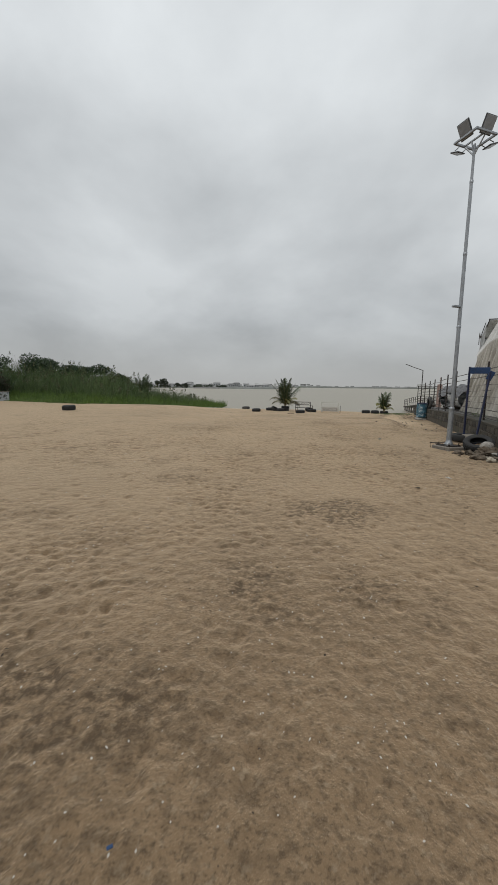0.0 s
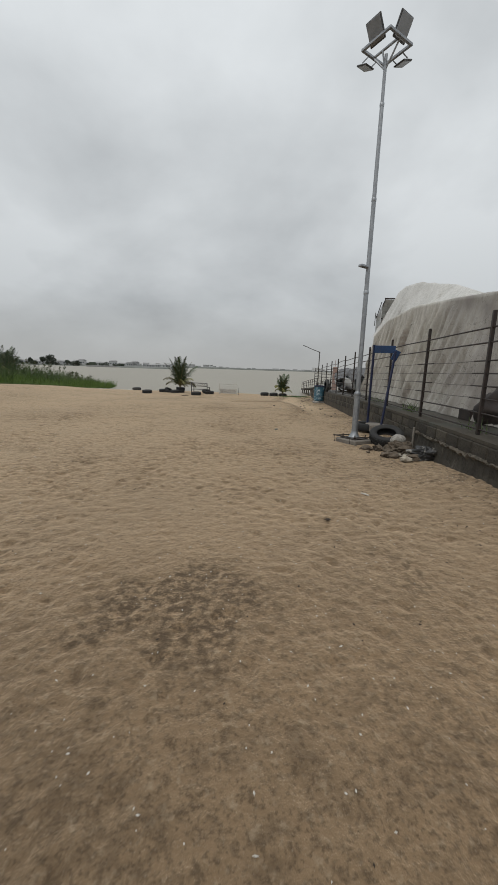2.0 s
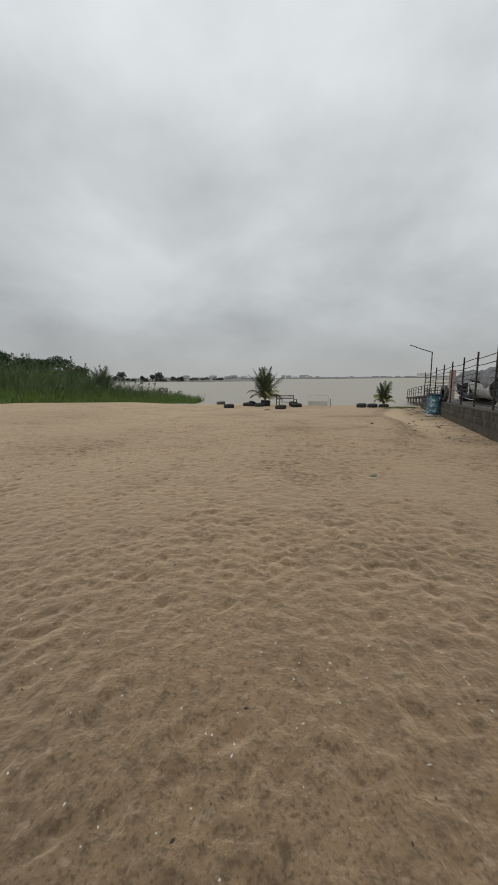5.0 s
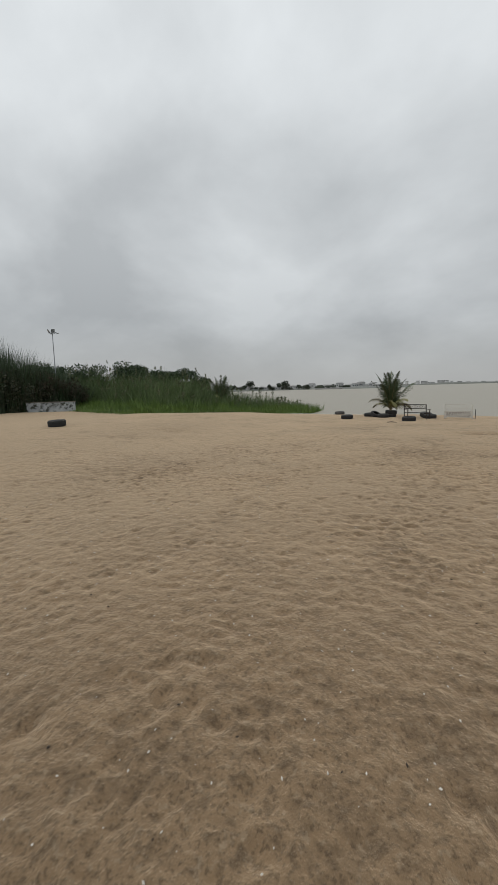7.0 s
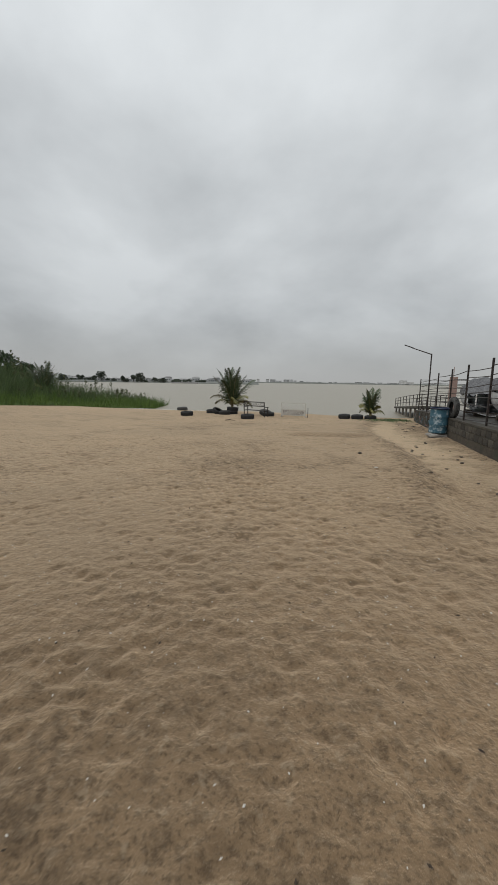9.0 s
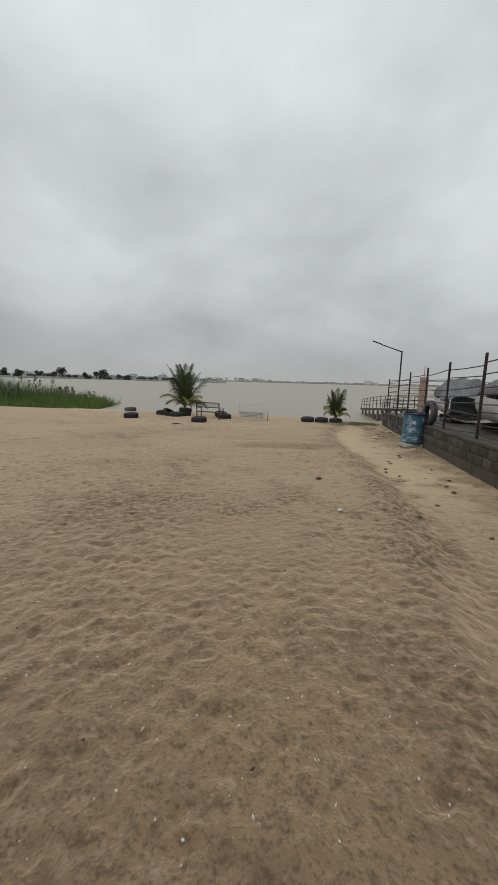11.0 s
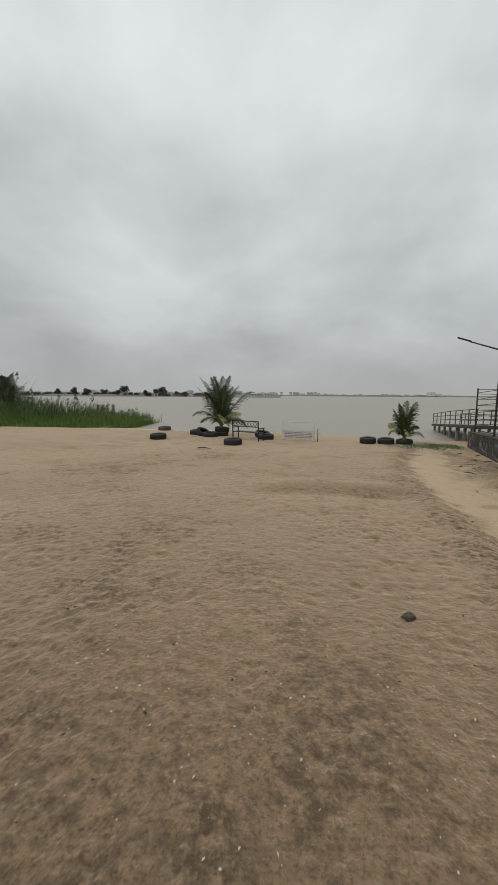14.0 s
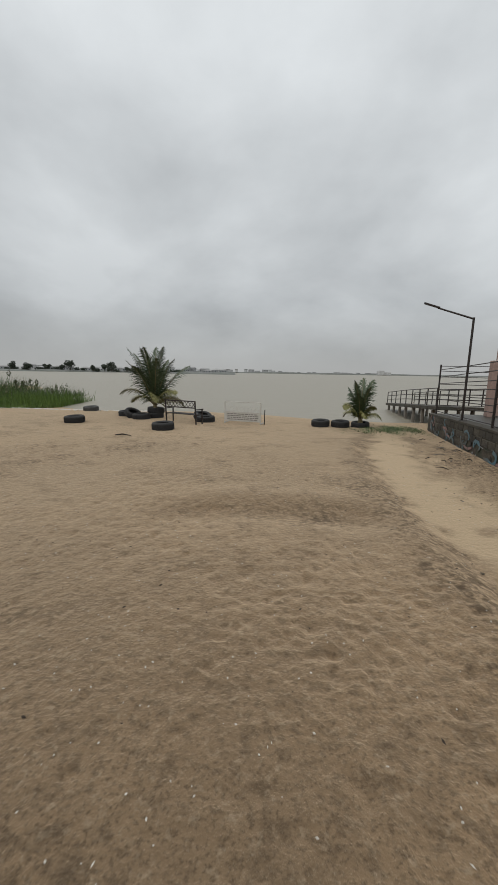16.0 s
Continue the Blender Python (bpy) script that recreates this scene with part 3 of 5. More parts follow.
    # the scarp's shaded face, darkened in the colour along with its dirt crumbs
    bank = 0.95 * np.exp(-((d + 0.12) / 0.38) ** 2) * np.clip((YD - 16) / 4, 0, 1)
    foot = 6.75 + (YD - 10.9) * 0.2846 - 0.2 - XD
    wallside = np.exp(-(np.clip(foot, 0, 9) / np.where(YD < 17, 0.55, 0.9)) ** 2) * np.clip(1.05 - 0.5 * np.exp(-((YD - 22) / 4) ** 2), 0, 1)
    scuff_shade = np.maximum(scuff_shade, 0.85 * wallside)
    dirt = np.clip(0.15 * streak, 0, 0.2) + np.clip((blot - 0.6) * 0.3, 0, 0.35) + np.clip(np.maximum(scuff_shade, bank) * (0.8 + 0.3 * blot), 0, 0.85)
    soil_shade[i0:i0 + ny, j0:j0 + nx, 0] = np.clip(dirt, 0, 0.9) * (1 - pale)
    soil_shade[i0:i0 + ny, j0:j0 + nx, 1] = pale * 0.9
    att = ob.data.color_attributes.new("soil_shade", 'FLOAT_COLOR', 'POINT')
    att.data.foreach_set("color", soil_shade.ravel())
    return tagged(ob, "trodden pale brown beach sand with footprints", "sand", kind="structure")


build_ground()
water = mesh_object("water", [(-4000, 30, WATER), (4000, 30, WATER), (4000, 4500, WATER), (-4000, 4500, WATER)], [(0, 1, 2, 3)], M_WATER)
tagged(water, "flat brown-grey lagoon water under an overcast sky", "water", kind="structure")

# ---- the wall, deck and fence beside the beach ----
ALONG = Vector((7.5, 26.35, 0)).normalized()
OUT = Vector((ALONG.y, -ALONG.x, 0))          # away from the beach
WALL_YAW = math.degrees(math.atan2(ALONG.y, ALONG.x))
Y0, Y1 = -8.0, 37.3


def wall_xy(y, off=0.0):
    """A point of the wall's fence line at that y, off metres behind it."""
    return Vector((6.75 + (y - 10.9) * 0.2846, y, 0)) + OUT * off


def wall_top(y):
    return float(np.interp(y, [-10, 9, 13.5, 19, 24, 31.4, 37.3], [0.75, 0.70, 0.67, 0.57, 0.39, 0.19, -0.05]))


def ribbon(name, ys, low, high, off_a, off_b, mat, parent=None):
    """A wall solid that follows the fence line, between the heights low(y) and high(y)."""
    bm = bmesh.new()
    rings = []
    for y in ys:
        a, b = wall_xy(y, off_a), wall_xy(y, off_b)
        rings.append([bm.verts.new((a.x, a.y, low(y))), bm.verts.new((a.x, a.y, high(y))), bm.verts.new((b.x, b.y, high(y))), bm.verts.new((b.x, b.y, low(y)))])
    for r, s in zip(rings, rings[1:]):
        for k in range(4):
            bm.faces.new((r[k], r[(k + 1) % 4], s[(k + 1) % 4], s[k]))
    bm.faces.new(rings[0]); bm.faces.new(list(reversed(rings[-1])))
    return part(name, bm, mat, parent)


YS = list(np.linspace(Y0, Y1, 60))
wall = ribbon("wall_quay", YS, lambda y: -2.0, lambda y: wall_top(y) - 0.06, -0.19, 0.16, M_MORTAR)
tagged(wall, "low retaining wall of stained concrete blocks", "wall", kind="structure")
cap = ribbon("trim", YS, lambda y: wall_top(y) - 0.058, lambda y: wall_top(y), -0.215, 0.2, M_DECK)
tagged(cap, "weathered concrete capping of the low wall", "capping", kind="structure")
deck = ribbon("floor", YS, lambda y: wall_top(y) - 0.5, lambda y: wall_top(y) - 0.004, 0.2, 26, M_SLAB)
tagged(deck, "damp stained concrete boatyard slab", "slab", kind="structure")
end_wall = bmesh.new()
c = wall_xy(Y1 + 0.12, 13)
box(end_wall, (0.3, 26.3, 2.2), Matrix.Translation((c.x, c.y, -1.17)) @ Matrix.Rotation(radians(WALL_YAW), 4, 'Z'))
tagged(part("wall_end", end_wall, M_MORTAR), "concrete quay end wall above the water", "wall", kind="structure")


def build_fence():
    fence = empty("fence", Matrix.Translation(wall_xy(10.9)), "black steel post fence with thin rails on the wall", "fence")
    inv = Matrix.Translation(-wall_xy(10.9))
    posts = [-6.9, -4.3, -1.7, 0.9, 3.4, 5.95, 8.45, 10.95, 13.63, 16.35, 19.0, 21.35, 23.65, 26.15, 28.55, 31.4, 37.05]
    bm = box(bmesh.new(), (0.055, 0.055, 1.95), Matrix.Translation((0, 0, 0.975)), 0.006)
    base = part("post", bm, M_BLACK, fence)
    for k, y in enumerate(posts):
        p = wall_xy(y)
        m = inv @ Matrix.Translation((p.x, p.y, wall_top(y) - 0.01)) @ Matrix.Rotation(radians(WALL_YAW + random.uniform(-4, 4)), 4, 'Z') @ Matrix.Rotation(radians(random.uniform(-0.8, 0.8)), 4, 'Y')
        if k == 0:
            base.matrix_basis = m
        else:
            share("post", base.data, fence, m)
    heights = (1.69, 1.46, 1.18, 0.98, 0.78, 0.58, 0.35, 0.09)
    for k, (a, b) in enumerate(zip(posts, posts[1:])):
        for j, h in enumerate(heights):
            pa, pb = wall_xy(a), wall_xy(b)
            za, zb = wall_top(a) + h, wall_top(b) + h
            A, B = Vector((pa.x, pa.y, za)), Vector((pb.x, pb.y, zb))
            if b > 22:
                A.z += random.uniform(-0.05, 0.05); B.z += random.uniform(-0.05, 0.05)
            A, B = inv @ A, inv @ B
            if j in (2, 3, 4, 5) and b < 22:
                part("rail", tube(bmesh.new(), [A.lerp(B, 0.0), A.lerp(B, 0.17)], 0.013, 6), M_BLACK, fence)
                part("rail", tube(bmesh.new(), [A.lerp(B, 0.83), A.lerp(B, 1.0)], 0.013, 6), M_BLACK, fence)
                part("wire", tube(bmesh.new(), [A.lerp(B, 0.17), A.lerp(B, 0.5) - Vector((0, 0, 0.012)), A.lerp(B, 0.83)], 0.005, 5), M_WIRE, fence)
            else:
                sag = Vector((0, 0, random.uniform(-0.02, 0.015)))
                part("rail", tube(bmesh.new(), [A, A.lerp(B, 0.5) + sag, B], 0.014, 6), M_BLACK, fence)
    return fence


build_fence()
# cross fence at the water end of the slab
def build_cross_fence():
    o = wall_xy(37.05)
    z = wall_top(37.05)
    f = empty("fence", Matrix.Translation((o.x, o.y, z)), "black steel railing across the end of the slab", "fence")
    for k in (3, 4, 5):
        q = OUT * (k * 1.3)
        part("post", box(bmesh.new(), (0.05, 0.05, 1.9), Matrix.Translation((q.x, q.y, 0.95)), 0.005), M_BLACK, f)
    for h in (1.88, 1.69, 1.46, 1.18, 0.98, 0.78, 0.58, 0.35):
        q = OUT * 6.5
        part("rail", tube(bmesh.new(), [(0, 0, h), (q.x / 2, q.y / 2, h + random.uniform(-0.06, 0.04)), (q.x, q.y, h)], 0.014, 6), M_BLACK, f)
    col = bmesh.new()
    box(col, (0.38, 0.38, 2.05), Matrix.Translation((0, 0, 1.025)), 0.02)
    box(col, (0.03, 0.03, 0.6), Matrix.Translation((0.1, 0, 2.35)))
    p = wall_xy(36.3, 1.7)
    ob = part("pillar", col, M_PINK)
    ob.matrix_basis = Matrix.Translation((p.x, p.y, wall_top(36.3))) @ Matrix.Rotation(radians(WALL_YAW), 4, 'Z')
    tagged(ob, "pink rendered pillar with a bare reinforcing bar on top", "pillar")


build_cross_fence()

# ---- floodlight mast ----


def flood(parent, m):
    body = part("floodlight", box(bmesh.new(), (0.36, 0.035, 0.40), bevel=0.01), M_LAMPBODY, parent)
    body.matrix_basis = m
    part("lens", box(bmesh.new(), (0.32, 0.01, 0.36), Matrix.Translation((0, -0.024, 0)), 0.004), M_LAMPGLASS, body, "grey glass lens")
    fins = bmesh.new()
    for k in range(7):
        box(fins, (0.010, 0.016, 0.30), Matrix.Translation((-0.12 + k * 0.04, 0.026, 0)))
    part("cooling_fins", fins, M_LAMPBODY, body)
    return body


def mast(x, y, z, yaw, label):
    top = 8.0
    t = empty("floodlight_mast", pose(x, y, z, 0, 0, yaw) @ pose(0, 0, 0, -0.9, 0.9, 0), label, "light mast")
    part("plinth", box(bmesh.new(), (0.62, 0.62, 0.34), Matrix.Translation((0, 0, -0.08)), 0.025), M_PLINTH, t, "chipped concrete plinth")
    for e in (-1, 1):
        part("reinforcing_bar", tube(bmesh.new(), [(-0.40, e * 0.24, 0.02), (-0.42, e * 0.24, 0.16), (-0.2, e * 0.25, 0.15), (0.36, e * 0.24, 0.13)], 0.013, 6), M_BLACK, t)
    part("reinforcing_bar", tube(bmesh.new(), [(-0.41, -0.27, 0.165), (-0.41, 0.27, 0.165)], 0.013, 6), M_BLACK, t)
    part("base_plate", box(bmesh.new(), (0.46, 0.46, 0.02), Matrix.Translation((0, 0, 0.101)), 0.004), M_BLACK, t, "dark steel base plate")
    for a in (-1, 1):
        for b in (-1, 1):
            bm = tube(bmesh.new(), [(a * 0.18, b * 0.18, 0.10), (a * 0.18, b * 0.18, 0.19)], 0.014, 6)
            tube(bm, [(a * 0.18, b * 0.18, 0.112), (a * 0.18, b * 0.18, 0.14)], 0.03, 6)
            part("bolt", bm, M_BLACK, t)
    bm = lathe(bmesh.new(), [(0.14, 0.112), (0.125, 0.14), (0.08, 0.22), (0.072, 0.27)], 16)
    part("flare", bm, M_GALV, t, smooth=True)
    part("lower_pole", tube(bmesh.new(), [(0, 0, 0.11), (0, 0, 1.15)], [0.073, 0.069], 14), M_GALV, t, "scuffed galvanised lower pole")
    part("pole", tube(bmesh.new(), [(0, 0, 1.1), (0, 0, 3.4)], [0.054, 0.051], 14), M_GALV, t)
    part("pole", tube(bmesh.new(), [(0, 0, 3.35), (0, 0, 5.3)], [0.049, 0.046], 14), M_GALV, t)
    part("pole", tube(bmesh.new(), [(0, 0, 5.25), (0, 0, 7.1)], [0.044, 0.041], 14), M_GALV, t)
    part("pole", tube(bmesh.new(), [(0, 0, 7.05), (0, 0, top)], [0.036, 0.033], 12), M_GALV, t)
    for h, r in ((1.15, 0.072), (3.4, 0.054), (5.3, 0.049), (7.1, 0.044)):
        part("collar", lathe(bmesh.new(), [(r, h - 0.05), (r + 0.004, h - 0.03), (r + 0.004, h + 0.02), (r - 0.02, h + 0.05)], 14), M_GALV, t, smooth=True)
    bm = box(bmesh.new(), (0.24, 0.11, 0.05), Matrix.Translation((-0.15, 0, 3.92)), 0.01)
    part("street_light_head", bm, M_LAMPGLASS, t, "small grey lamp head on the pole")
    # square head frame of box section on raking struts
    s, hz = 0.33, top + 0.12
    for a in range(4):
        m = Matrix.Rotation(a * math.pi / 2, 4, 'Z')
        part("head_frame", box(bmesh.new(), (2 * s + 0.05 * (a % 2), 0.05, 0.05), m @ Matrix.Translation((0, -s, hz)), 0.004), M_GALV, t)
    part("cross_arm", box(bmesh.new(), (0.04, 2 * s - 0.05, 0.04), Matrix.Translation((0, 0, hz)), 0.004), M_GALV, t)
    for c in ((0, -s, hz), (0, s, hz), (0, 0.1, hz)):
        part("strut", tube(bmesh.new(), [(0, 0, top - 0.28), c], 0.019, 6), M_GALV, t)
    for a, tilt, out, up in ((0, 26, 0.36, 0.13), (90, 68, 0.54, -0.05), (180, 68, 0.54, -0.05), (270, 30, 0.36, 0.13)):
        turn = Matrix.Rotation(radians(a), 4, 'Z')
        for e in (-0.12, 0.12):
            part("bracket", tube(bmesh.new(), [turn @ Vector((e, -s, hz)), turn @ Vector((e, -out + 0.02, hz + up * 0.6))], 0.012, 5), M_GALV, t)
        flood(t, turn @ Matrix.Translation((0, -out, hz + up)) @ Matrix.Rotation(radians(tilt), 4, 'X') @ Matrix.Scale(0.72 if up < 0 else 1.0, 4))
    return t


mast(5.43, 11.45, 0.0, 22, "galvanised floodlight mast on a concrete plinth in the sand")

# ---- tyres ----


def tyre_mesh(name, r=0.43, w=0.26, mat=None):
    bm = bmesh.new()
    i = r * 0.56
    prof = [(i, -w * .32), (i + 0.02, -w * .42), (r * .8, -w * .52), (r * .94, -w * .47), (r, -w * .36), (r, w * .36), (r * .94, w * .47), (r * .8, w * .52), (i + 0.02, w * .42), (i, w * .32),
            (i + 0.025, w * .28), (r * .9, w * .36), (r * .93, 0), (r * .9, -w * .36), (i + 0.025, -w * .28)]
    lathe(bm, prof, 36, close=True)
    tread = bmesh.new()
    for k in range(30):
        for s in (-1, 1):
            m = Matrix.Rotation(k * math.tau / 30 + s * 0.05, 4, 'Z') @ Matrix.Translation((r + 0.004, 0, s * w * 0.18)) @ Matrix.Rotation(0.35 * s, 4, 'X')
            box(tread, (0.018, r * 0.13, w * 0.3), m)
    return bm, tread


TYRE = {}


def tyre(x, y, z, label, r=0.42, w=0.30, rot=(0, 0, 0), mat=None, group="old tyres on the sand"):
    """An old car tyre with its tread; z is the height of its middle."""
    mat = mat or M_RUBBER
    t = empty("tyre", pose(x, y, z, *rot), label, "tyre", group)
    key = (r, w, mat.name)
    if key not in TYRE:
        a, b = tyre_mesh("casing", r, w)
        ca = part("casing", a, mat, t, smooth=True)
        tr = part("tread", b, mat, t)
        TYRE[key] = (ca.data, tr.data)
    else:
        share("casing", TYRE[key][0], t, Matrix())
        share("tread", TYRE[key][1], t, Matrix())
    return t


def flat_tyre(x, y, label, sink=0.03, tilt=(2, -2), r=0.42, w=0.31, mat=None, yaw=0):
    return tyre(x, y, surface(x, y) + w * 0.5 - sink, label, r, w, (tilt[0], tilt[1], yaw), mat)


flat_tyre(-0.95, 39.1, "old black tyre lying flat and half buried in sand", 0.02)
flat_tyre(-2.35, 45.0, "dusty grey tyre lying at the water's edge", 0.05, mat=M_RUBBER_GREY)
flat_tyre(0.45, 42.4, "old black tyre lying flat near the water", 0.03)
flat_tyre(3.3, 36.9, "black tyre lying in front of the iron bench", 0.02)
flat_tyre(1.55, 40.9, "black tyre lying beside the palm", 0.04)
flat_tyre(9.85, 38.5, "black tyre half sunk in sand", 0.0, r=0.38, w=0.3)
flat_tyre(10.7, 38.4, "black tyre half sunk in sand beside the young palm", 0.02, r=0.38, w=0.3)
flat_tyre(11.62, 38.5, "black tyre ringed round the young palm", 0.08, r=0.38)
flat_tyre(-11.5, 22.4, "black tyre with pale scuffs alone on the sand", 0.0, r=0.36, w=0.30, mat=M_RUBBER_SCUFF)
tyre(2.05, 41.7, surface(2.05, 41.7) + 0.10, "lower tyre stacked round the tall palm", rot=(0, 0, 20))
tyre(2.1, 41.75, surface(2.05, 41.7) + 0.37, "upper tyre stacked round the tall palm", rot=(3, 2, 60))
tyre(0.98, 41.6, surface(0.98, 41.6) + 0.18, "tyre leaning against the tyre stack", rot=(28, 0, 60))
flat_tyre(4.75, 39.9, "black tyre lying beside the iron bench", 0.04)
tyre(4.55, 40.6, surface(4.55, 40.6) + 0.2, "tyre piled behind the bench", rot=(12, 8, 0))
tyre(6.12, 11.2, 0.19, "large worn dark tyre leaning on the wall", 0.37, 0.24, (16, -16, 10), M_RUBBER, "tyres beside the mast")
p = wall_xy(27.6, -0.05)
tyre(p.x, p.y, wall_top(27.6) + 0.40, "pale grey tyre standing on the wall against the fence", 0.40, 0.2, (90, 0, WALL_YAW + 10), M_RUBBER_GREY, "tyres on the wall")

# ---- blue sign stand ----


def sign_stand():
    b = wall_xy(12.75, -0.52)
    t = empty("sign_stand", pose(b.x, b.y, 0.0, 0, 0, 0), "leaning blue wooden sign stand set in a concrete-filled tyre", "sign")
    part("post", box(bmesh.new(), (0.055, 0.055, 2.2), Matrix.Translation((-0.10, 0.25, 1.3)), 0.008), M_NAVY, t)
    lean = Matrix.Translation((-0.01, -0.3, 0)) @ Matrix.Rotation(radians(11), 4, 'Y') @ Matrix.Rotation(radians(-8), 4, 'X')
    part("post", box(bmesh.new(), (0.055, 0.055, 2.3), lean @ Matrix.Translation((0, 0, 1.15)), 0.008), M_NAVY, t)
    part("board", box(bmesh.new(), (0.56, 0.04, 0.20), pose(0.17, 0.14, 2.28, 0, 0, -16), 0.006), M_BLUE, t, "blue painted board")
    part("board_bracket", box(bmesh.new(), (0.16, 0.05, 0.28), pose(0.44, 0.03, 2.12, 0, 24, -16), 0.006), M_BLUE, t)
    part("tyre_base", tyre_mesh("b", 0.40, 0.22)[0], M_RUBBER, t, smooth=True).matrix_basis = pose(-0.1, 0.25, 0.12)
    part("concrete_fill", lathe(bmesh.new(), [(0.0, 0.24), (0.25, 0.235), (0.27, 0.2), (0.27, 0.05)], 20), M_PLINTH, t, "pale concrete fill")


sign_stand()

# ---- rubble beside the mast ----
clutter = random.Random(31)
for k in range(60):
    y = clutter.uniform(9.45, 10.75)
    x = wall_xy(y).x - 0.42 - abs(clutter.gauss(0, 0.38))
    r, q = clutter.choice((0.03, 0.04, 0.05, 0.07, 0.1)), clutter.uniform(0.5, 0.8)
    ob = part("rubble", lump(r, (clutter.uniform(0.9, 1.4), 1, q), k + 1, 0.75, 2), M_PALE_ROCK if k % 3 == 0 else M_ROCK)
    ob.location = (x, y, surface(x, y) + r * q * 0.5)
    ob.rotation_euler = (0, 0, clutter.uniform(0, 6))
    tagged(ob, "broken pale concrete rubble in the sand" if k % 3 == 0 else "broken brown concrete rubble in the sand", "rubble", "rubble beside the mast")
sack = part("sack", lump(0.15, (1.1, 1, .8), 21, 0.2), M_SACK, smooth=True)
sack.location = (5.88, 10.35, 0.26)
tagged(sack, "small white plastic net sack on the rubble", "sack")
boulder = part("boulder", lump(0.24, (1.2, .9, .6), 47, 0.8, 4), M_ROCK)
boulder.location = (5.9, 10.25, 0.09)
tagged(boulder, "broken lump of brown concrete under the sack", "rubble", "rubble beside the mast")
bag = part("rubbish_bag", lump(0.20, (1.3, 0.9, .75), 33, 0.75, 4), M_BAG)
bag.location = (6.0, 9.62, 0.12)
tagged(bag, "crumpled black and silver plastic bag", "rubbish bag")
p = wall_xy(10.6, 0.95)
bm = bmesh.new()
for a, s in (((0, -0.19, 0.15), (0.62, 0.02, 0.3)), ((0, 0.19, 0.15), (0.62, 0.02, 0.3)), ((-0.3, 0, 0.15), (0.02, 0.36, 0.3)), ((0.3, 0, 0.15), (0.02, 0.36, 0.3)), ((0, 0, 0.012), (0.6, 0.36, 0.02))):
    box(bm, s, Matrix.Translation(a), 0.004)
ob = part("crate", bm, M_BLACK)
ob.matrix_basis = Matrix.Translation((p.x, p.y, wall_top(10.6))) @ Matrix.Rotation(radians(WALL_YAW), 4, 'Z') @ Matrix.Scale(0.8, 4)
tagged(ob, "open black plastic crate on the slab", "crate")

# ---- the covered boat ----


def covered_boat():
    t = empty("boat", Matrix.Identity(4), "large boat under a dirty white tarpaulin on the slab", "boat")
    nu, nv = 420, 100
    ya, yb = 0.6, 21.9
    verts = []
    for i in range(nu):
        f = i / (nu - 1)
        y = ya + (yb - ya) * (1 - (1 - f) ** 1.35)
        ends = min(1.0, (yb - y) / 0.9) ** 0.5 * min(1.0, (y - ya) / 0.5 + 0.02) ** 0.5
        half = 2.2 * (0.06 + 0.94 * ends)
        centre = 3.4
        gun = np.interp(y, [0, 6, 9, 11, 13, 16, 19, 20.8, 21.9], [3.1, 3.25, 3.32, 3.42, 3.66, 3.92, 3.85, 3.45, 3.0])
        deck_z = wall_top(y)
        for j in range(nv):
            g, yy = j / (nv - 1), y
            if g < 0.46:          # near side, from the slab up to the edge
                h = g / 0.46
                off = -half - 0.38 * (1 - h) ** 1.6
                z = deck_z + (gun - deck_z) * h
                k = 1 - abs(2 * h - 0.8)
                s = y - 1.6 * (1 - h) * np.clip((y - 9) / 4, 0, 1)     # folds rake aft and fan out towards the slab
                fold = 0.30 * (0.3 - abs(noise.noise(Vector((s * 2.6, h * 0.5, 3))))) + 0.16 * noise.noise(Vector((s * 6.5, h * 0.6, 9))) + 0.05 * noise.noise(Vector((s * 15, h, 5)))
                sway = (0.16 + 0.84 * np.clip((y - 11) / 2, 0, 1)) * np.clip(k + 0.7, 0, 1)
                yy = y + 0.9 * (1 - h) * np.clip((y - 17) / 5, 0, 1)
                off += fold * sway * (1 - h ** 5) + 0.035 * noise.noise(Vector((y * 1.5, h * 5, 1)))
            elif g < 0.6:        # over the top
                h = (g - 0.46) / 0.14
                off = -half + 2 * half * h
                z = gun + 0.10 * math.sin(h * math.pi) + 0.05 * noise.noise(Vector((y, off, 2)))
            else:
                h = (g - 0.6) / 0.4
                off = half + 0.4 * h ** 1.6
                z = gun + (deck_z - gun) * h
            p = wall_xy(yy, centre + off)
            verts.append((p.x, p.y, z + 0.01))
    verts = np.array(verts)
    idx = np.arange(nu * nv).reshape(nu, nv)
    faces = np.stack([idx[:-1, :-1], idx[1:, :-1], idx[1:, 1:], idx[:-1, 1:]], -1).reshape(-1, 4)
    hull = quads("hull_cover", verts, faces, M_TARP)
    hull.data.polygons.foreach_set("use_smooth", [True] * len(hull.data.polygons))
    hull.parent = t
    # the tented cabin top, creased along its near edge and open at the bow
    nu, nv = 90, 60
    ya, yb = 12.6, 21.4
    verts = []
    for i in range(nu):
        y = ya + (yb - ya) * i / (nu - 1)
        ridge = np.interp(y, [12.6, 13.3, 14.5, 17.8, 19.6, 20.4, 21.4], [3.6, 3.92, 4.34, 5.14, 5.36, 5.28, 4.9])
        for j in range(nv):
            off = np.interp(j, [0, 24, 44, nv - 1], [1.22, 2.0, 4.0, 4.9])
            z = np.interp(off, [1.22, 2.0, 3.0, 4.0, 4.9], [3.35, ridge, ridge - 0.3, ridge - 0.7, 3.0])
            pull = max(0.0, 1 - abs(off - 1.7) / 0.6)
            crease = 0.10 * pull * noise.noise(Vector((y * 1.6 + z * 0.8, 0.3, 2)))
            p = wall_xy(y, off - crease)
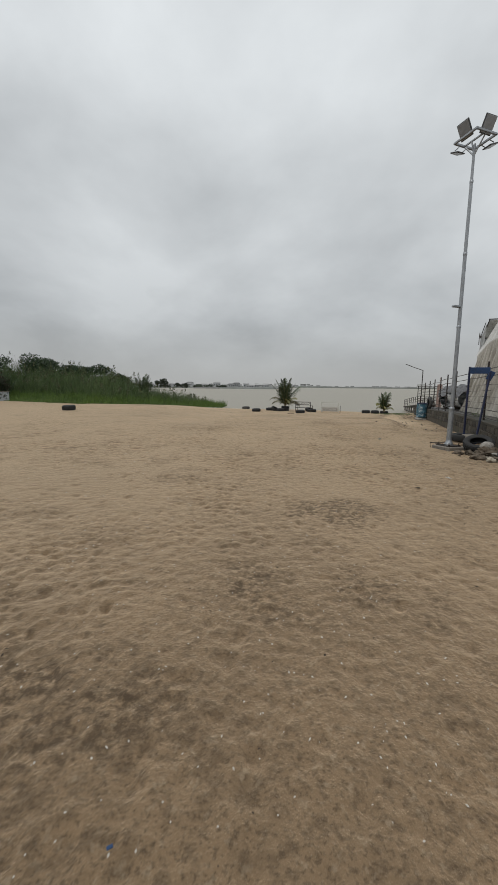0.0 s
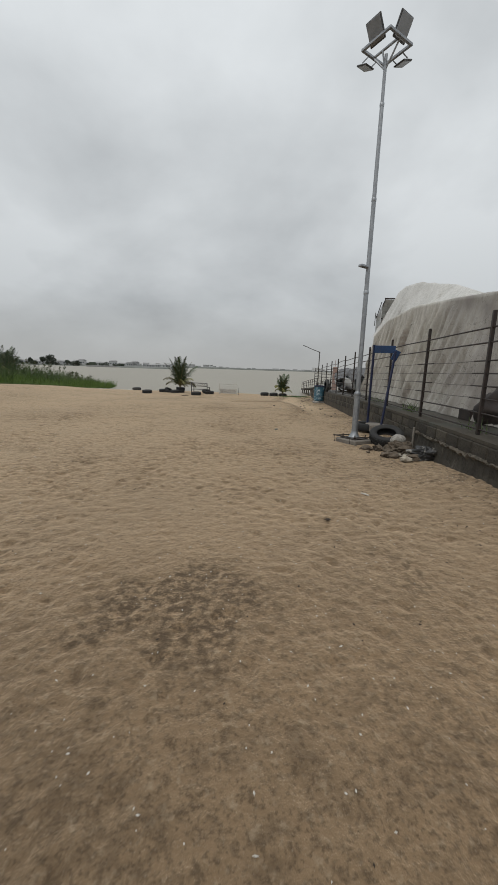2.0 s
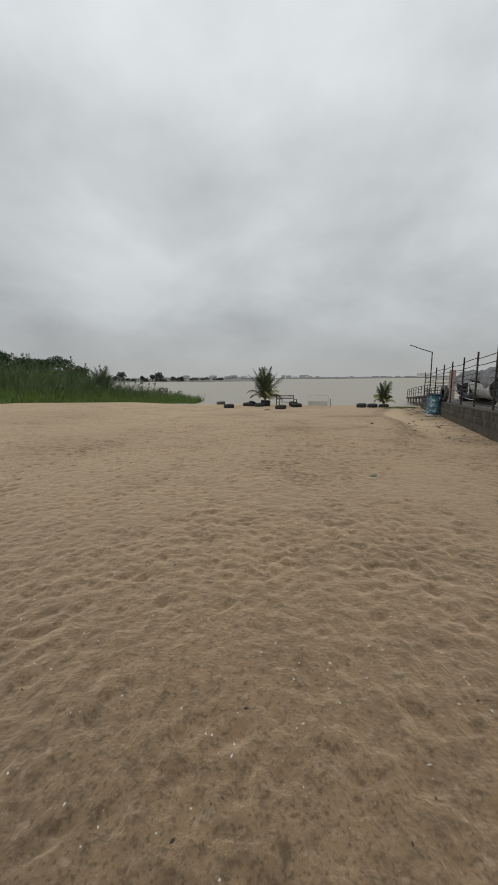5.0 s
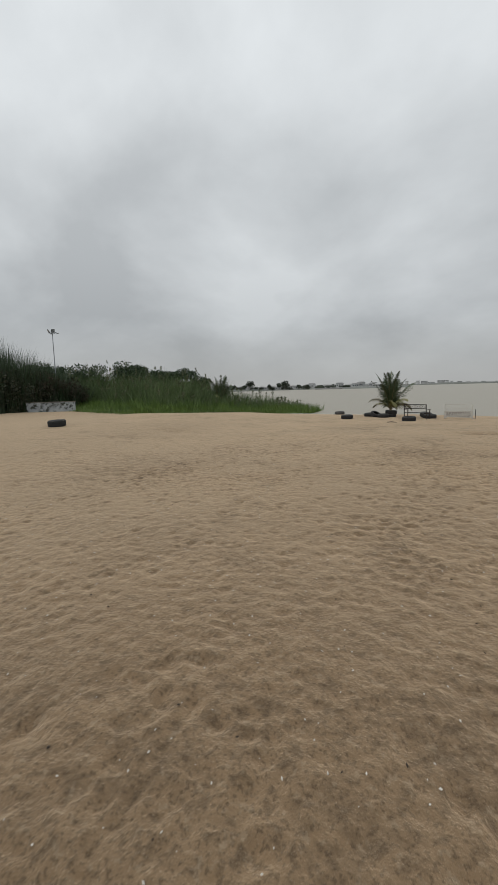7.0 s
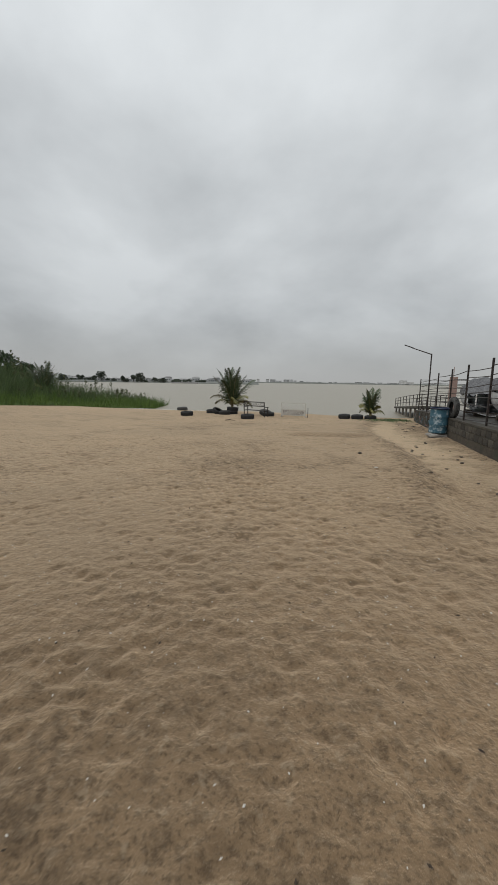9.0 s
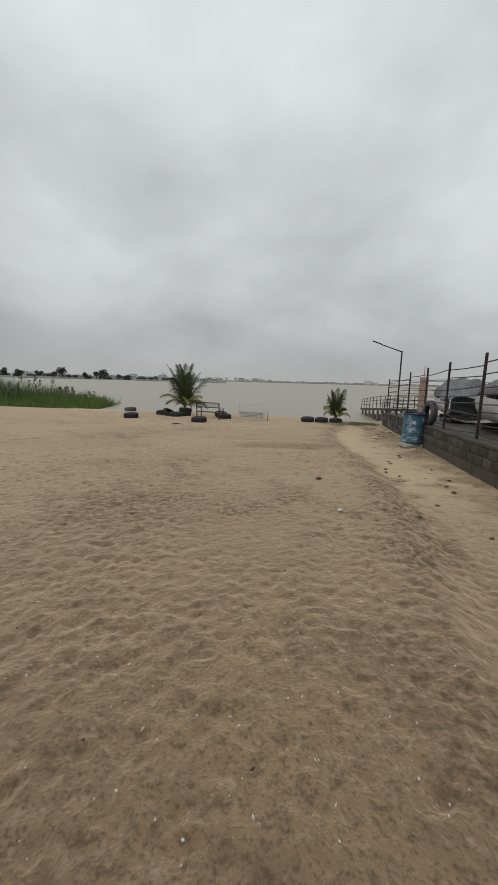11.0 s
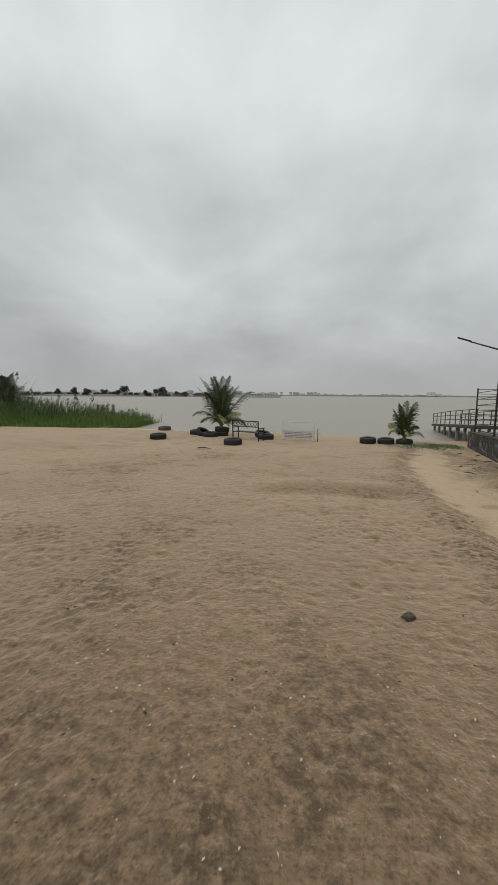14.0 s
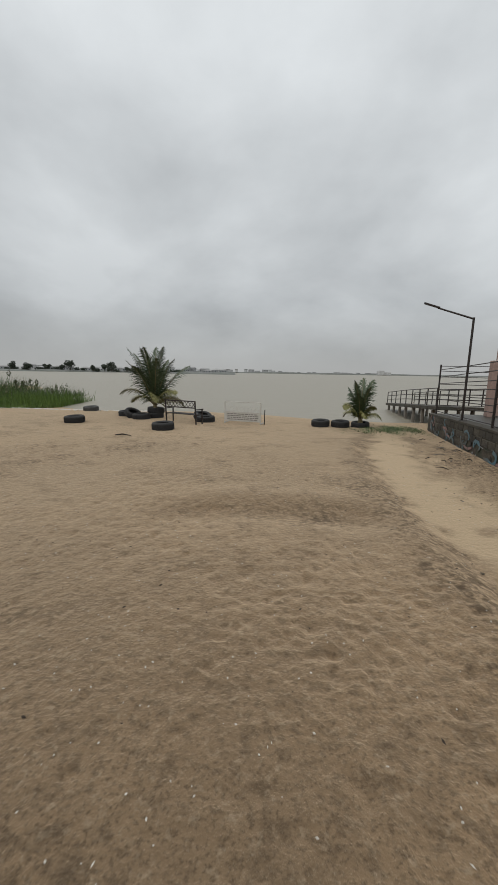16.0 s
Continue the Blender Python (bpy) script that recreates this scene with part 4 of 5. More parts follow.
            verts.append((p.x, p.y, z + 0.03 * noise.noise(Vector((y * 1.8, off * 2, 7)))))
    idx = np.arange(nu * nv).reshape(nu, nv)
    faces = np.stack([idx[:-1, :-1], idx[1:, :-1], idx[1:, 1:], idx[:-1, 1:]], -1).reshape(-1, 4)
    cab = quads("cabin_cover", np.array(verts), faces, M_CABIN)
    cab.data.polygons.foreach_set("use_smooth", [True] * len(cab.data.polygons))
    cab.parent = t
    tagged(cab, "white tented tarpaulin over the cabin")

    def at(y, off, z):
        q = wall_xy(y, off)
        return Vector((q.x, q.y, z))

    # windscreen of the cabin showing under the lifted front of the cover
    for o in (1.55, 2.8, 4.05):
        part("windscreen_post", tube(bmesh.new(), [at(22.15, o, 3.0), at(22.2, o, 4.35), at(21.2, o + 0.1, 5.15)], 0.025, 6), M_BLACK, t)
    part("windscreen_rail", tube(bmesh.new(), [at(22.2, 1.55, 4.35), at(22.2, 4.05, 4.35)], 0.03, 6), M_BLACK, t)
    part("windscreen_rail", tube(bmesh.new(), [at(21.2, 1.6, 5.15), at(21.2, 4.1, 5.15)], 0.03, 6), M_BLACK, t)
    pane = bmesh.new()
    pane.faces.new([pane.verts.new(at(y, o, z)) for y, o, z in ((22.17, 1.6, 4.37), (22.17, 4.0, 4.37), (21.22, 4.05, 5.11), (21.22, 1.65, 5.11))])
    bmesh.ops.solidify(pane, geom=list(pane.faces), thickness=0.02)
    part("windscreen", pane, M_CABIN, t, "pale clouded windscreen")
    front = bmesh.new()
    front.faces.new([front.verts.new(at(y, o, z)) for y, o, z in ((22.1, 1.5, 2.4), (22.1, 4.1, 2.4), (22.14, 4.1, 4.32), (22.14, 1.5, 4.32))])
    front.faces.new([front.verts.new(at(y, o, z)) for y, o, z in ((21.0, 1.4, 2.6), (22.1, 1.5, 2.4), (22.14, 1.5, 4.32), (21.1, 1.5, 4.9))])
    bmesh.ops.solidify(front, geom=list(front.faces), thickness=0.03)
    part("cabin_front", front, M_HULL, t, "white moulded cabin front")
    part("loose_strap", tube(bmesh.new(), [at(21.3, 1.5, 5.0), at(21.7, 1.4, 4.3), at(22.0, 1.42, 4.6), at(22.15, 1.45, 4.0)], 0.02, 5), M_BLACK, t)
    return t


covered_boat()


def small_boat(y, off, length, yaw, label):
    p = wall_xy(y, off)
    z = wall_top(y)
    t = empty("dinghy", Matrix.Translation((p.x, p.y, z)) @ Matrix.Rotation(radians(WALL_YAW + yaw), 4, 'Z'), label, "boat", "small boats on the slab")
    nu, nv = 40, 20
    vs, vc = [], []
    for i in range(nu):
        f = i / (nu - 1)
        x = (f - 0.5) * length
        b = 0.95 * (1 - max(0, (f - 0.5) / 0.5) ** 2.2) + 0.03
        for j in range(nv):
            a = math.pi * j / (nv - 1)
            vs.append((x, -b * math.cos(a), 0.85 + 0.25 * f - (0.75 + 0.1 * f) * math.sin(a) ** 0.7))
            k = 0.18 + 0.5 * math.exp(-((f - 0.4) / 0.22) ** 2)
            vc.append((x, -b * 1.03 * math.cos(a), 0.87 + 0.25 * f + k * math.sin(a) ** 0.8 + 0.22 * noise.noise(Vector((x * 2.2, a * 2.5, y)))))
    idx = np.arange(nu * nv).reshape(nu, nv)
    faces = np.stack([idx[:-1, :-1], idx[1:, :-1], idx[1:, 1:], idx[:-1, 1:]], -1).reshape(-1, 4)
    for nm, v, mt in (("hull", vs, M_HULL), ("cover", vc, M_GREYTARP)):
        ob = quads(nm, np.array(v), faces, mt)
        ob.data.polygons.foreach_set("use_smooth", [True] * len(ob.data.polygons))
        ob.parent = t
    for x in (-length * 0.3, length * 0.2):
        part("chock", box(bmesh.new(), (0.15, 1.2, 0.2), Matrix.Translation((x, 0, 0.1)), 0.01), M_BARK, t)


small_boat(25.6, 1.75, 4.4, 4, "white dinghy under a rumpled grey cover")
small_boat(30.8, 1.9, 4.2, -5, "white dinghy under a dark grey cover")
small_boat(23.6, 4.6, 4.6, 70, "grey covered boat across the slab")

# ---- blue drum ----


def drum():
    x, y = 11.02, 27.8
    z = surface(x, y)
    base = part("stone", lump(0.36, (1.15, 0.95, .42), 55, 0.25), M_SACK, smooth=True)
    base.location = (x, y, z + 0.05)
    tagged(base, "whitish stone under the blue drum", "stone")
    t = empty("drum", pose(x, y, z + 0.18, 1.5, -1, 30), "dented blue drum painted with pale swirls", "drum")
    prof = [(0.0, 0.0), (0.33, 0.0), (0.345, 0.03), (0.335, 0.06), (0.335, 0.31), (0.348, 0.34), (0.335, 0.37), (0.335, 0.62), (0.348, 0.65), (0.335, 0.68), (0.335, 0.92), (0.35, 0.95), (0.35, 0.98), (0.33, 0.98), (0.325, 0.85), (0, 0.83)]
    part("body", lathe(bmesh.new(), prof, 36), M_DRUM, t, smooth=True)
    rim = lathe(bmesh.new(), [(0.35, 0.94), (0.36, 0.95), (0.36, 0.99), (0.33, 0.995), (0.32, 0.96)], 36, close=True)
    part("rim", rim, M_NAVY, t, "dark blue rim", smooth=True)


drum()

# ---- street lamp on the wall ----


def street_lamp():
    t = empty("street_lamp", pose(13.2, 33.7, wall_top(33.7) - 0.01), "dark steel street lamp bolted to the wall", "street lamp")
    part("base_plate", box(bmesh.new(), (0.2, 0.2, 0.02), Matrix.Translation((0, 0, 0.012)), 0.003), M_BLACK, t)
    part("pole", tube(bmesh.new(), [(0, 0, 0), (0, 0, 3.12)], [0.038, 0.034], 10), M_BLACK, t)
    d = Vector((-1.2, 0.72, 0.52))
    part("arm", tube(bmesh.new(), [(0, 0, 3.08), Vector((0, 0, 3.08)) + d * 0.72], [0.028, 0.024], 8), M_BLACK, t)
    q = d.to_track_quat('X', 'Z').to_matrix().to_4x4()
    c = Vector((0, 0, 3.1)) + d * 0.84
    part("lamp_head", box(bmesh.new(), (0.5, 0.16, 0.05), Matrix.Translation(c) @ q, 0.015), M_BLACK, t, "flat dark lamp head")


street_lamp()

# ---- pier ----


def pier():
    a, b = Vector((15.0, 38.6, 0)), Vector((17.6, 50.5, 0))
    d = (b - a).normalized()
    s = Vector((d.y, -d.x, 0))
    L = (b - a).length
    yaw = math.degrees(math.atan2(d.y, d.x))
    za, zb = 0.16, -0.60
    t = empty("pier", pose(a.x, a.y, 0, 0, 0, yaw), "narrow concrete pier on posts with dark railings", "pier")
    slope = (zb - za) / L
    n = 10
    for k in range(n):
        x = (k + 0.5) * L / n
        part("deck_slab", box(bmesh.new(), (L / n - 0.02, 2.0, 0.17), pose(x, -1.0, za + slope * x - 0.11, 0, -math.degrees(math.atan(slope)), 0), 0.02), M_DECK, t)
    for k in range(7):
        x = 0.8 + k * (L - 1.4) / 6
        for y in (-0.15, -1.85):
            part("support_post", box(bmesh.new(), (0.15, 0.15, 3.0), pose(x, y, za + slope * x - 1.71, 0, random.uniform(-3, 3), 0), 0.02), M_PLINTH, t)
    for y in (-0.06, -1.94):
        for k in range(9):
            x = 0.2 + k * (L - 0.5) / 8
            part("rail_post", box(bmesh.new(), (0.045, 0.045, 0.80), pose(x, y, za + slope * x + 0.40, 0, random.uniform(-3, 3), 0)), M_BLACK, t)
        for h in (0.78, 0.52, 0.26):
            part("handrail", tube(bmesh.new(), [(0, y, za + h), (L * 0.5, y, za + slope * L / 2 + h + 0.03), (L - 0.25, y, zb + h)], 0.022, 6), M_BLACK, t)


pier()

# ---- palms ----


def palm(x, y, z, height, fronds, seed, label, spread=1.0, trunk=0.25, old=0.3):
    rng = random.Random(seed)
    t = empty("palm", pose(x, y, z), label, "palm tree")
    bm = bmesh.new()
    tube(bm, [(0, 0, -0.1), (0.02, 0, trunk * 0.5), (0, 0.02, trunk)], [0.13, 0.12, 0.08], 10)
    part("trunk", bm, M_PALM_STEM, t)
    for k in range(fronds):
        f = k / fronds
        young = f > old
        az = k * 2.39996 + rng.uniform(-0.2, 0.2)
        if young:
            up = 0.62 + 0.52 * (f - old) / (1 - old) + rng.uniform(-0.1, 0.06)
            L = height * rng.uniform(0.78, 1.0)
        else:
            up = 0.25 + 0.45 * f / old
            L = height * rng.uniform(0.58, 0.76)
        elev = up * math.radians(66) + math.radians(14)
        d = Vector((math.cos(az), math.sin(az), 0))
        pts, cur, el = [], Vector((0, 0, trunk * 0.8)), elev
        N = 22
        for i in range(N + 1):
            pts.append(cur.copy())
            cur = cur + (d * math.cos(el) * spread + Vector((0, 0, math.sin(el)))) * (L / N)
            el -= (0.026 if young else 0.075) * rng.uniform(0.6, 1.4) * (0.3 + 1.5 * i / N)
        mt = M_PALM if young else M_PALM_OLD
        verts = []
        side = Matrix.Rotation(rng.uniform(-0.7, 0.7), 3, d) @ d.cross(Vector((0, 0, 1)))
        for i in range(3, N + 1):
            for sub in (0, 0.33, 0.66):
                if i == N and sub:
                    continue
                a = pts[i].lerp(pts[min(i + 1, N)], sub)
                tan = (pts[min(i + 1, N)] - pts[max(i - 1, 0)]).normalized()
                g = (i + sub) / N
                ll = L * 0.24 * (math.sin(math.pi * min(1, g * 0.9 + 0.12)) ** 0.7) * rng.uniform(0.8, 1.1)
                for s in (-1, 1):
                    w = (side * s * (1.0 - 0.25 * g) + tan * (0.55 + 0.5 * g) + Vector((0, 0, rng.uniform(-0.25, 0.2)))).normalized()
                    m1 = a + w * ll * 0.5
                    m2 = a + w * ll - Vector((0, 0, ll * rng.uniform(0.12, 0.4)))
                    q = w.cross(side * s).normalized().cross(w).normalized() * 0.016
                    verts += [a - q * 0.6, m1 - q, m1 + q, a + q * 0.6, m1 - q, m2 - q * 0.1, m2 + q * 0.1, m1 + q]
        bm = tube(bmesh.new(), pts, [0.028 * (1 - 0.85 * i / N) for i in range(N + 1)], 5)
        count = len(bm.faces)
        for i in range(0, len(verts), 4):
            bm.faces.new([bm.verts.new(v) for v in verts[i:i + 4]]).material_index = 1
        me = bpy.data.meshes.new("frond")
        bm.to_mesh(me)
        bm.free()
        me.materials.append(M_PALM_STEM); me.materials.append(mt)
        new("frond", me).parent = t


palm(2.05, 41.7, surface(2.05, 41.7) + 0.25, 3.4, 21, 3, "tall young coconut palm growing from stacked tyres", 0.78, 0.4, 0.33)
palm(11.62, 38.55, surface(11.62, 38.55) + 0.05, 2.2, 15, 8, "small coconut palm with yellowing lower fronds", 0.62, 0.3, 0.35)
palm(-15.0, 46.8, -0.3, 3.6, 14, 12, "young coconut palm standing among reeds", 0.7, 0.4, 0.15)

# ---- benches ----


def iron_bench():
    t = empty("bench", pose(3.72, 38.85, surface(3.72, 38.9), 0, 0, -30), "black wrought iron park bench with a lattice back", "bench")
    W = 1.6
    for x in (-W / 2, W / 2):
        part("leg", box(bmesh.new(), (0.05, 0.05, 1.04), pose(x, 0.0, 0.52, 4), 0.005), M_BLACK, t)
        part("leg", box(bmesh.new(), (0.05, 0.05, 0.64), pose(x, 0.5, 0.32), 0.005), M_BLACK, t)
        part("armrest", box(bmesh.new(), (0.06, 0.6, 0.04), pose(x, 0.28, 0.66), 0.008), M_BLACK, t)
        part("seat_bar", box(bmesh.new(), (0.04, 0.5, 0.04), pose(x, 0.25, 0.42)), M_BLACK, t)
    for k in range(5):
        part("seat_slat", box(bmesh.new(), (W, 0.07, 0.03), pose(0, 0.06 + k * 0.1, 0.44), 0.005), M_BLACK, t)
    for z in (1.02, 0.74):
        part("back_rail", box(bmesh.new(), (W, 0.04, 0.045), pose(0, -0.03, z), 0.005), M_BLACK, t)
    n = 9
    for k in range(n):
        x0, x1 = -W / 2 + k * W / n, -W / 2 + (k + 1) * W / n
        for a, b in ((x0, x1), (x1, x0)):
            part("lattice_bar", tube(bmesh.new(), [(a, -0.03, 0.75), (b, -0.03, 1.01)], 0.011, 5), M_BLACK, t)


iron_bench()


def white_frame():
    z = surface(6.45, 39.2)
    t = empty("notice_bench", pose(6.45, 39.2, z, 0, 0, -22), "rusty white metal frame with lattice and a lettered panel", "sign")
    W = 1.72
    for x in (-W / 2, W / 2):
        part("upright", box(bmesh.new(), (0.04, 0.04, 1.0), pose(x, 0, 0.48), 0.004), M_WHITE, t)
        part("foot", box(bmesh.new(), (0.04, 0.5, 0.04), pose(x, 0.2, 0.03), 0.004), M_WHITE, t)
    part("top_rail", box(bmesh.new(), (W, 0.04, 0.04), pose(0, 0, 0.97), 0.004), M_WHITE, t)
    part("mid_rail", box(bmesh.new(), (W, 0.03, 0.03), pose(0, 0, 0.52), 0.004), M_WHITE, t)
    n = 10
    for k in range(n):
        x0, x1 = -W / 2 + k * W / n, -W / 2 + (k + 1) * W / n
        for a, b in ((x0, x1), (x1, x0)):
            part("lattice_bar", tube(bmesh.new(), [(a, 0, 0.54), (b, 0, 0.80)], 0.006, 4), M_WHITE, t)
    panel = part("panel", box(bmesh.new(), (W - 0.04, 0.02, 0.40), pose(0, 0, 0.30), 0.004), M_WHITE, t, "white lettered panel")
    rng = random.Random(5)
    for r, z2 in enumerate((0.43, 0.35, 0.27, 0.19)):
        x = -W / 2 + 0.12
        while x < W / 2 - 0.2:
            w = rng.uniform(0.06, 0.16)
            part("lettering", box(bmesh.new(), (w, 0.004, 0.034), pose(x + w / 2, -0.013, z2)), M_INK, panel)
            x += w + 0.035
    s = part("stake", tube(bmesh.new(), [(0, 0, -0.1), (0.01, 0, 0.66)], 0.02, 6), M_BLACK)
    s.location = (7.42, 38.9, surface(7.42, 38.9))
    tagged(s, "thin dark stake beside the white frame", "stake")


white_frame()

# ---- reeds, grass and thicket on the shore ----


def grass_edge(x):
    """y of the front of the grass."""
    return np.interp(x, [-60, -30, -26, -22, -18, -15.5, -13, -10.5, -8.2, -6.0, -5.4], [40, 38.5, 37, 34.6, 32.6, 32, 35.5, 39.5, 43.5, 46.4, 48.5])


def vegetation():
    rng = np.random.default_rng(11)

    def scatter(n, x0, x1, d0, d1, power=1.0):
        x = rng.uniform(x0, x1, n)
        y = grass_edge(x) + d0 + (d1 - d0) * rng.uniform(0, 1, n) ** power + rng.normal(0, 0.25, n)
        return np.stack([x, y, ground_z(x, y) - 0.02], 1)

    def clumps(x, y):
        """Uneven growth: tufts and gaps a metre or two across."""
        return np.sin(x * 2.3 + 1.7 * np.sin(y * 0.9)) * np.sin(y * 1.9 + 1.3 * np.sin(x * 1.1)) + 0.6 * np.sin(x * 5.1 + y * 3.7) * np.sin(y * 4.3 - x * 2.2)

    b = scatter(42000, -34, -5.7, 0, 7.5, 1.1)
    b[:, 1] += 0.35 * np.sin(b[:, 0] * 3.1) * np.sin(b[:, 0] * 0.9)
    n = len(b)
    h = rng.uniform(0.3, 0.75, n) * np.clip(0.42 + (b[:, 1] - grass_edge(b[:, 0])) * 0.25, 0.3, 1.4) * (1 + 0.3 * clumps(b[:, 0], b[:, 1]))
    g = blades("grass", b, h, rng.normal(0, 0.2, (n, 2)), rng.uniform(0.02, 0.05, n), M_GRASS, 2)
    tagged(g, "bright green marsh grass along the sand", "grass", kind="stuff")
    b = scatter(34000, -44, -8.6, 4.4, 19)
    n = len(b)
    depth = b[:, 1] - grass_edge(b[:, 0])
    top = np.interp(b[:, 0], [-40, -30, -24, -18, -12.5, -10.5, -8.6], [4.2, 3.6, 3.1, 2.6, 1.75, 1.15, 0.75]) * np.clip(0.28 + depth * 0.085, 0.35, 1.15)
    h = top * rng.uniform(0.45, 1.15, n) * (1 + 0.2 * clumps(b[:, 0] * 0.7, b[:, 1] * 0.7))
    lean = np.stack([rng.normal(0.16, 0.42, n), rng.normal(0, 0.35, n)], 1) * h[:, None] * 0.75
    r = blades("reeds", b, h, lean, rng.uniform(0.03, 0.075, n), M_LEAF_REED, 3)
    tagged(r, "dense tall green reeds leaning in the wind", "reeds", kind="stuff")
    # feathery reed heads standing above the mass and along the waterside tip
    pick = rng.choice(n, 420, replace=False)
    heads = []
    for q in pick:
        z = b[q, 2] + h[q] * 1.02
        heads.append((b[q, 0] + lean[q, 0] * 0.8, b[q, 1], z))
    pl = leaf_cloud("reed_plumes", heads, [(0.12, 0.12, 0.3)] * len(heads), 26, 0.09, M_PLUME, 15)
    tagged(pl, "dull brownish feathery heads of the reeds", "reed plumes", kind="stuff")
    # dark bamboo thicket behind the low wall, falling away towards the reeds
    n = 17000
    x = rng.uniform(-38, -28.6, n); y = rng.uniform(15, 42.4, n)
    b = np.stack([x, y, ground_z(x, y)], 1)
    h = rng.uniform(0.4, 1.0, n) ** 0.6 * (6.7 + 0.8 * clumps(x * 0.5, y * 0.5)) * np.interp(y + 0.35 * (x + 32), [15, 35, 38.5, 42, 45], [1.05, 1.0, 0.8, 0.55, 0.4])
    k = blades("bamboo_thicket", b, h, rng.normal(0.15, 0.7, (n, 2)), rng.uniform(0.04, 0.10, n), M_TREELEAF, 4)
    tagged(k, "dark overgrown bamboo thicket", "bamboo", kind="stuff")
    c = [(rng.uniform(-36, -28.8), yy, rng.uniform(0.3, 1.0) * np.interp(yy, [35, 42.5], [3.4, 2.2])) for yy in np.linspace(35, 42.5, 90)]
    dr = leaf_cloud("dry_undergrowth", c, [(1.3, 1.3, 0.8)] * len(c), 300, 0.10, M_DRY, 19)
    tagged(dr, "brown withered undergrowth beside the bamboo", "undergrowth", kind="stuff")
    c = [(rng.uniform(-35, -28.8), yy, rng.uniform(0.5, 3.2)) for yy in np.linspace(15, 37.0, 250)]
    lf = leaf_cloud("undergrowth", c, [(1.4, 1.4, 1.1)] * len(c), 400, 0.10, M_THICKET, 6)
    tagged(lf, "dark leafy undergrowth in the bamboo", "undergrowth", kind="stuff")


vegetation()


def tree(x, y, z, h, seed, label, spread=1.0, mat=None, per=160, leaf=0.2):
    rng = random.Random(seed)
    t = empty("tree", pose(x, y, z), label, "tree", "trees behind the reeds")
    bm = bmesh.new()
    tube(bm, [(0, 0, -0.2), (0.1 * h * 0.1, 0, h * 0.3), (0.05 * h, 0.03 * h, h * 0.62)], [h * 0.035, h * 0.028, h * 0.012], 8)
    cs, rs = [], []
    for k in range(9):
        a = rng.uniform(0, math.tau)
        r = h * 0.28 * spread * rng.uniform(0.4, 1.0)
        c = (math.cos(a) * r, math.sin(a) * r, h * rng.uniform(0.45, 0.92))
        tube(bm, [(0, 0, h * 0.3), (c[0] * 0.5, c[1] * 0.5, c[2] * 0.75), c], [h * 0.014, h * 0.009, h * 0.004], 5)
        cs.append(c); rs.append((h * 0.17 * spread, h * 0.17 * spread, h * 0.12))
    part("trunk", bm, M_BARK, t)
    cr = leaf_cloud("crown", cs, rs, per, leaf, mat or M_TREELEAF, seed)
    cr.parent = t


rng = random.Random(9)
for k in range(13):
    x = -46 + k * 2.0 + rng.uniform(-1, 1)
    y = 47 + rng.uniform(-1, 7) + 0.28 * (x + 46)
    tree(x, y, -0.5, rng.uniform(5.2, 7.2) * np.interp(x, [-46, -30, -22], [1.0, 0.95, 0.7]), 30 + k, "dense dark green tree behind the reeds", 1.25, None, 200, 0.17)


def low_wall():
    t = empty("garden_wall", pose(-26.6, 35.4, -0.3, 0, 0, 37), "low white wall with faded blue paint", "wall")
    part("body", box(bmesh.new(), (4.0, 0.2, 1.7), pose(0, 0, 0.35), 0.02), M_OLDWHITE, t)
    part("coping", box(bmesh.new(), (4.1, 0.26, 0.06), pose(0, 0, 1.23), 0.01), M_PLINTH, t)


low_wall()

# ---- far shore ----


def shore_strip(name, pts, label):
    """A low bank of land: points of the waterline with a crest height."""
    bm = bmesh.new()
    rows = []
    for k, (x, y, h) in enumerate(pts):
        rows.append([bm.verts.new((x, y, WATER - 0.3)), bm.verts.new((x, y + 2, WATER + h * 0.4)), bm.verts.new((x, y + 14, WATER + h)), bm.verts.new((x, y + 120, WATER + h * 0.9)), bm.verts.new((x, y + 400, WATER - 1))])
    for a, b in zip(rows, rows[1:]):
        for k in range(4):
            bm.faces.new((a[k], b[k], b[k + 1], a[k + 1]))
    ob = part(name, bm, M_FAR)
    return tagged(ob, label, "far shore", kind="structure")


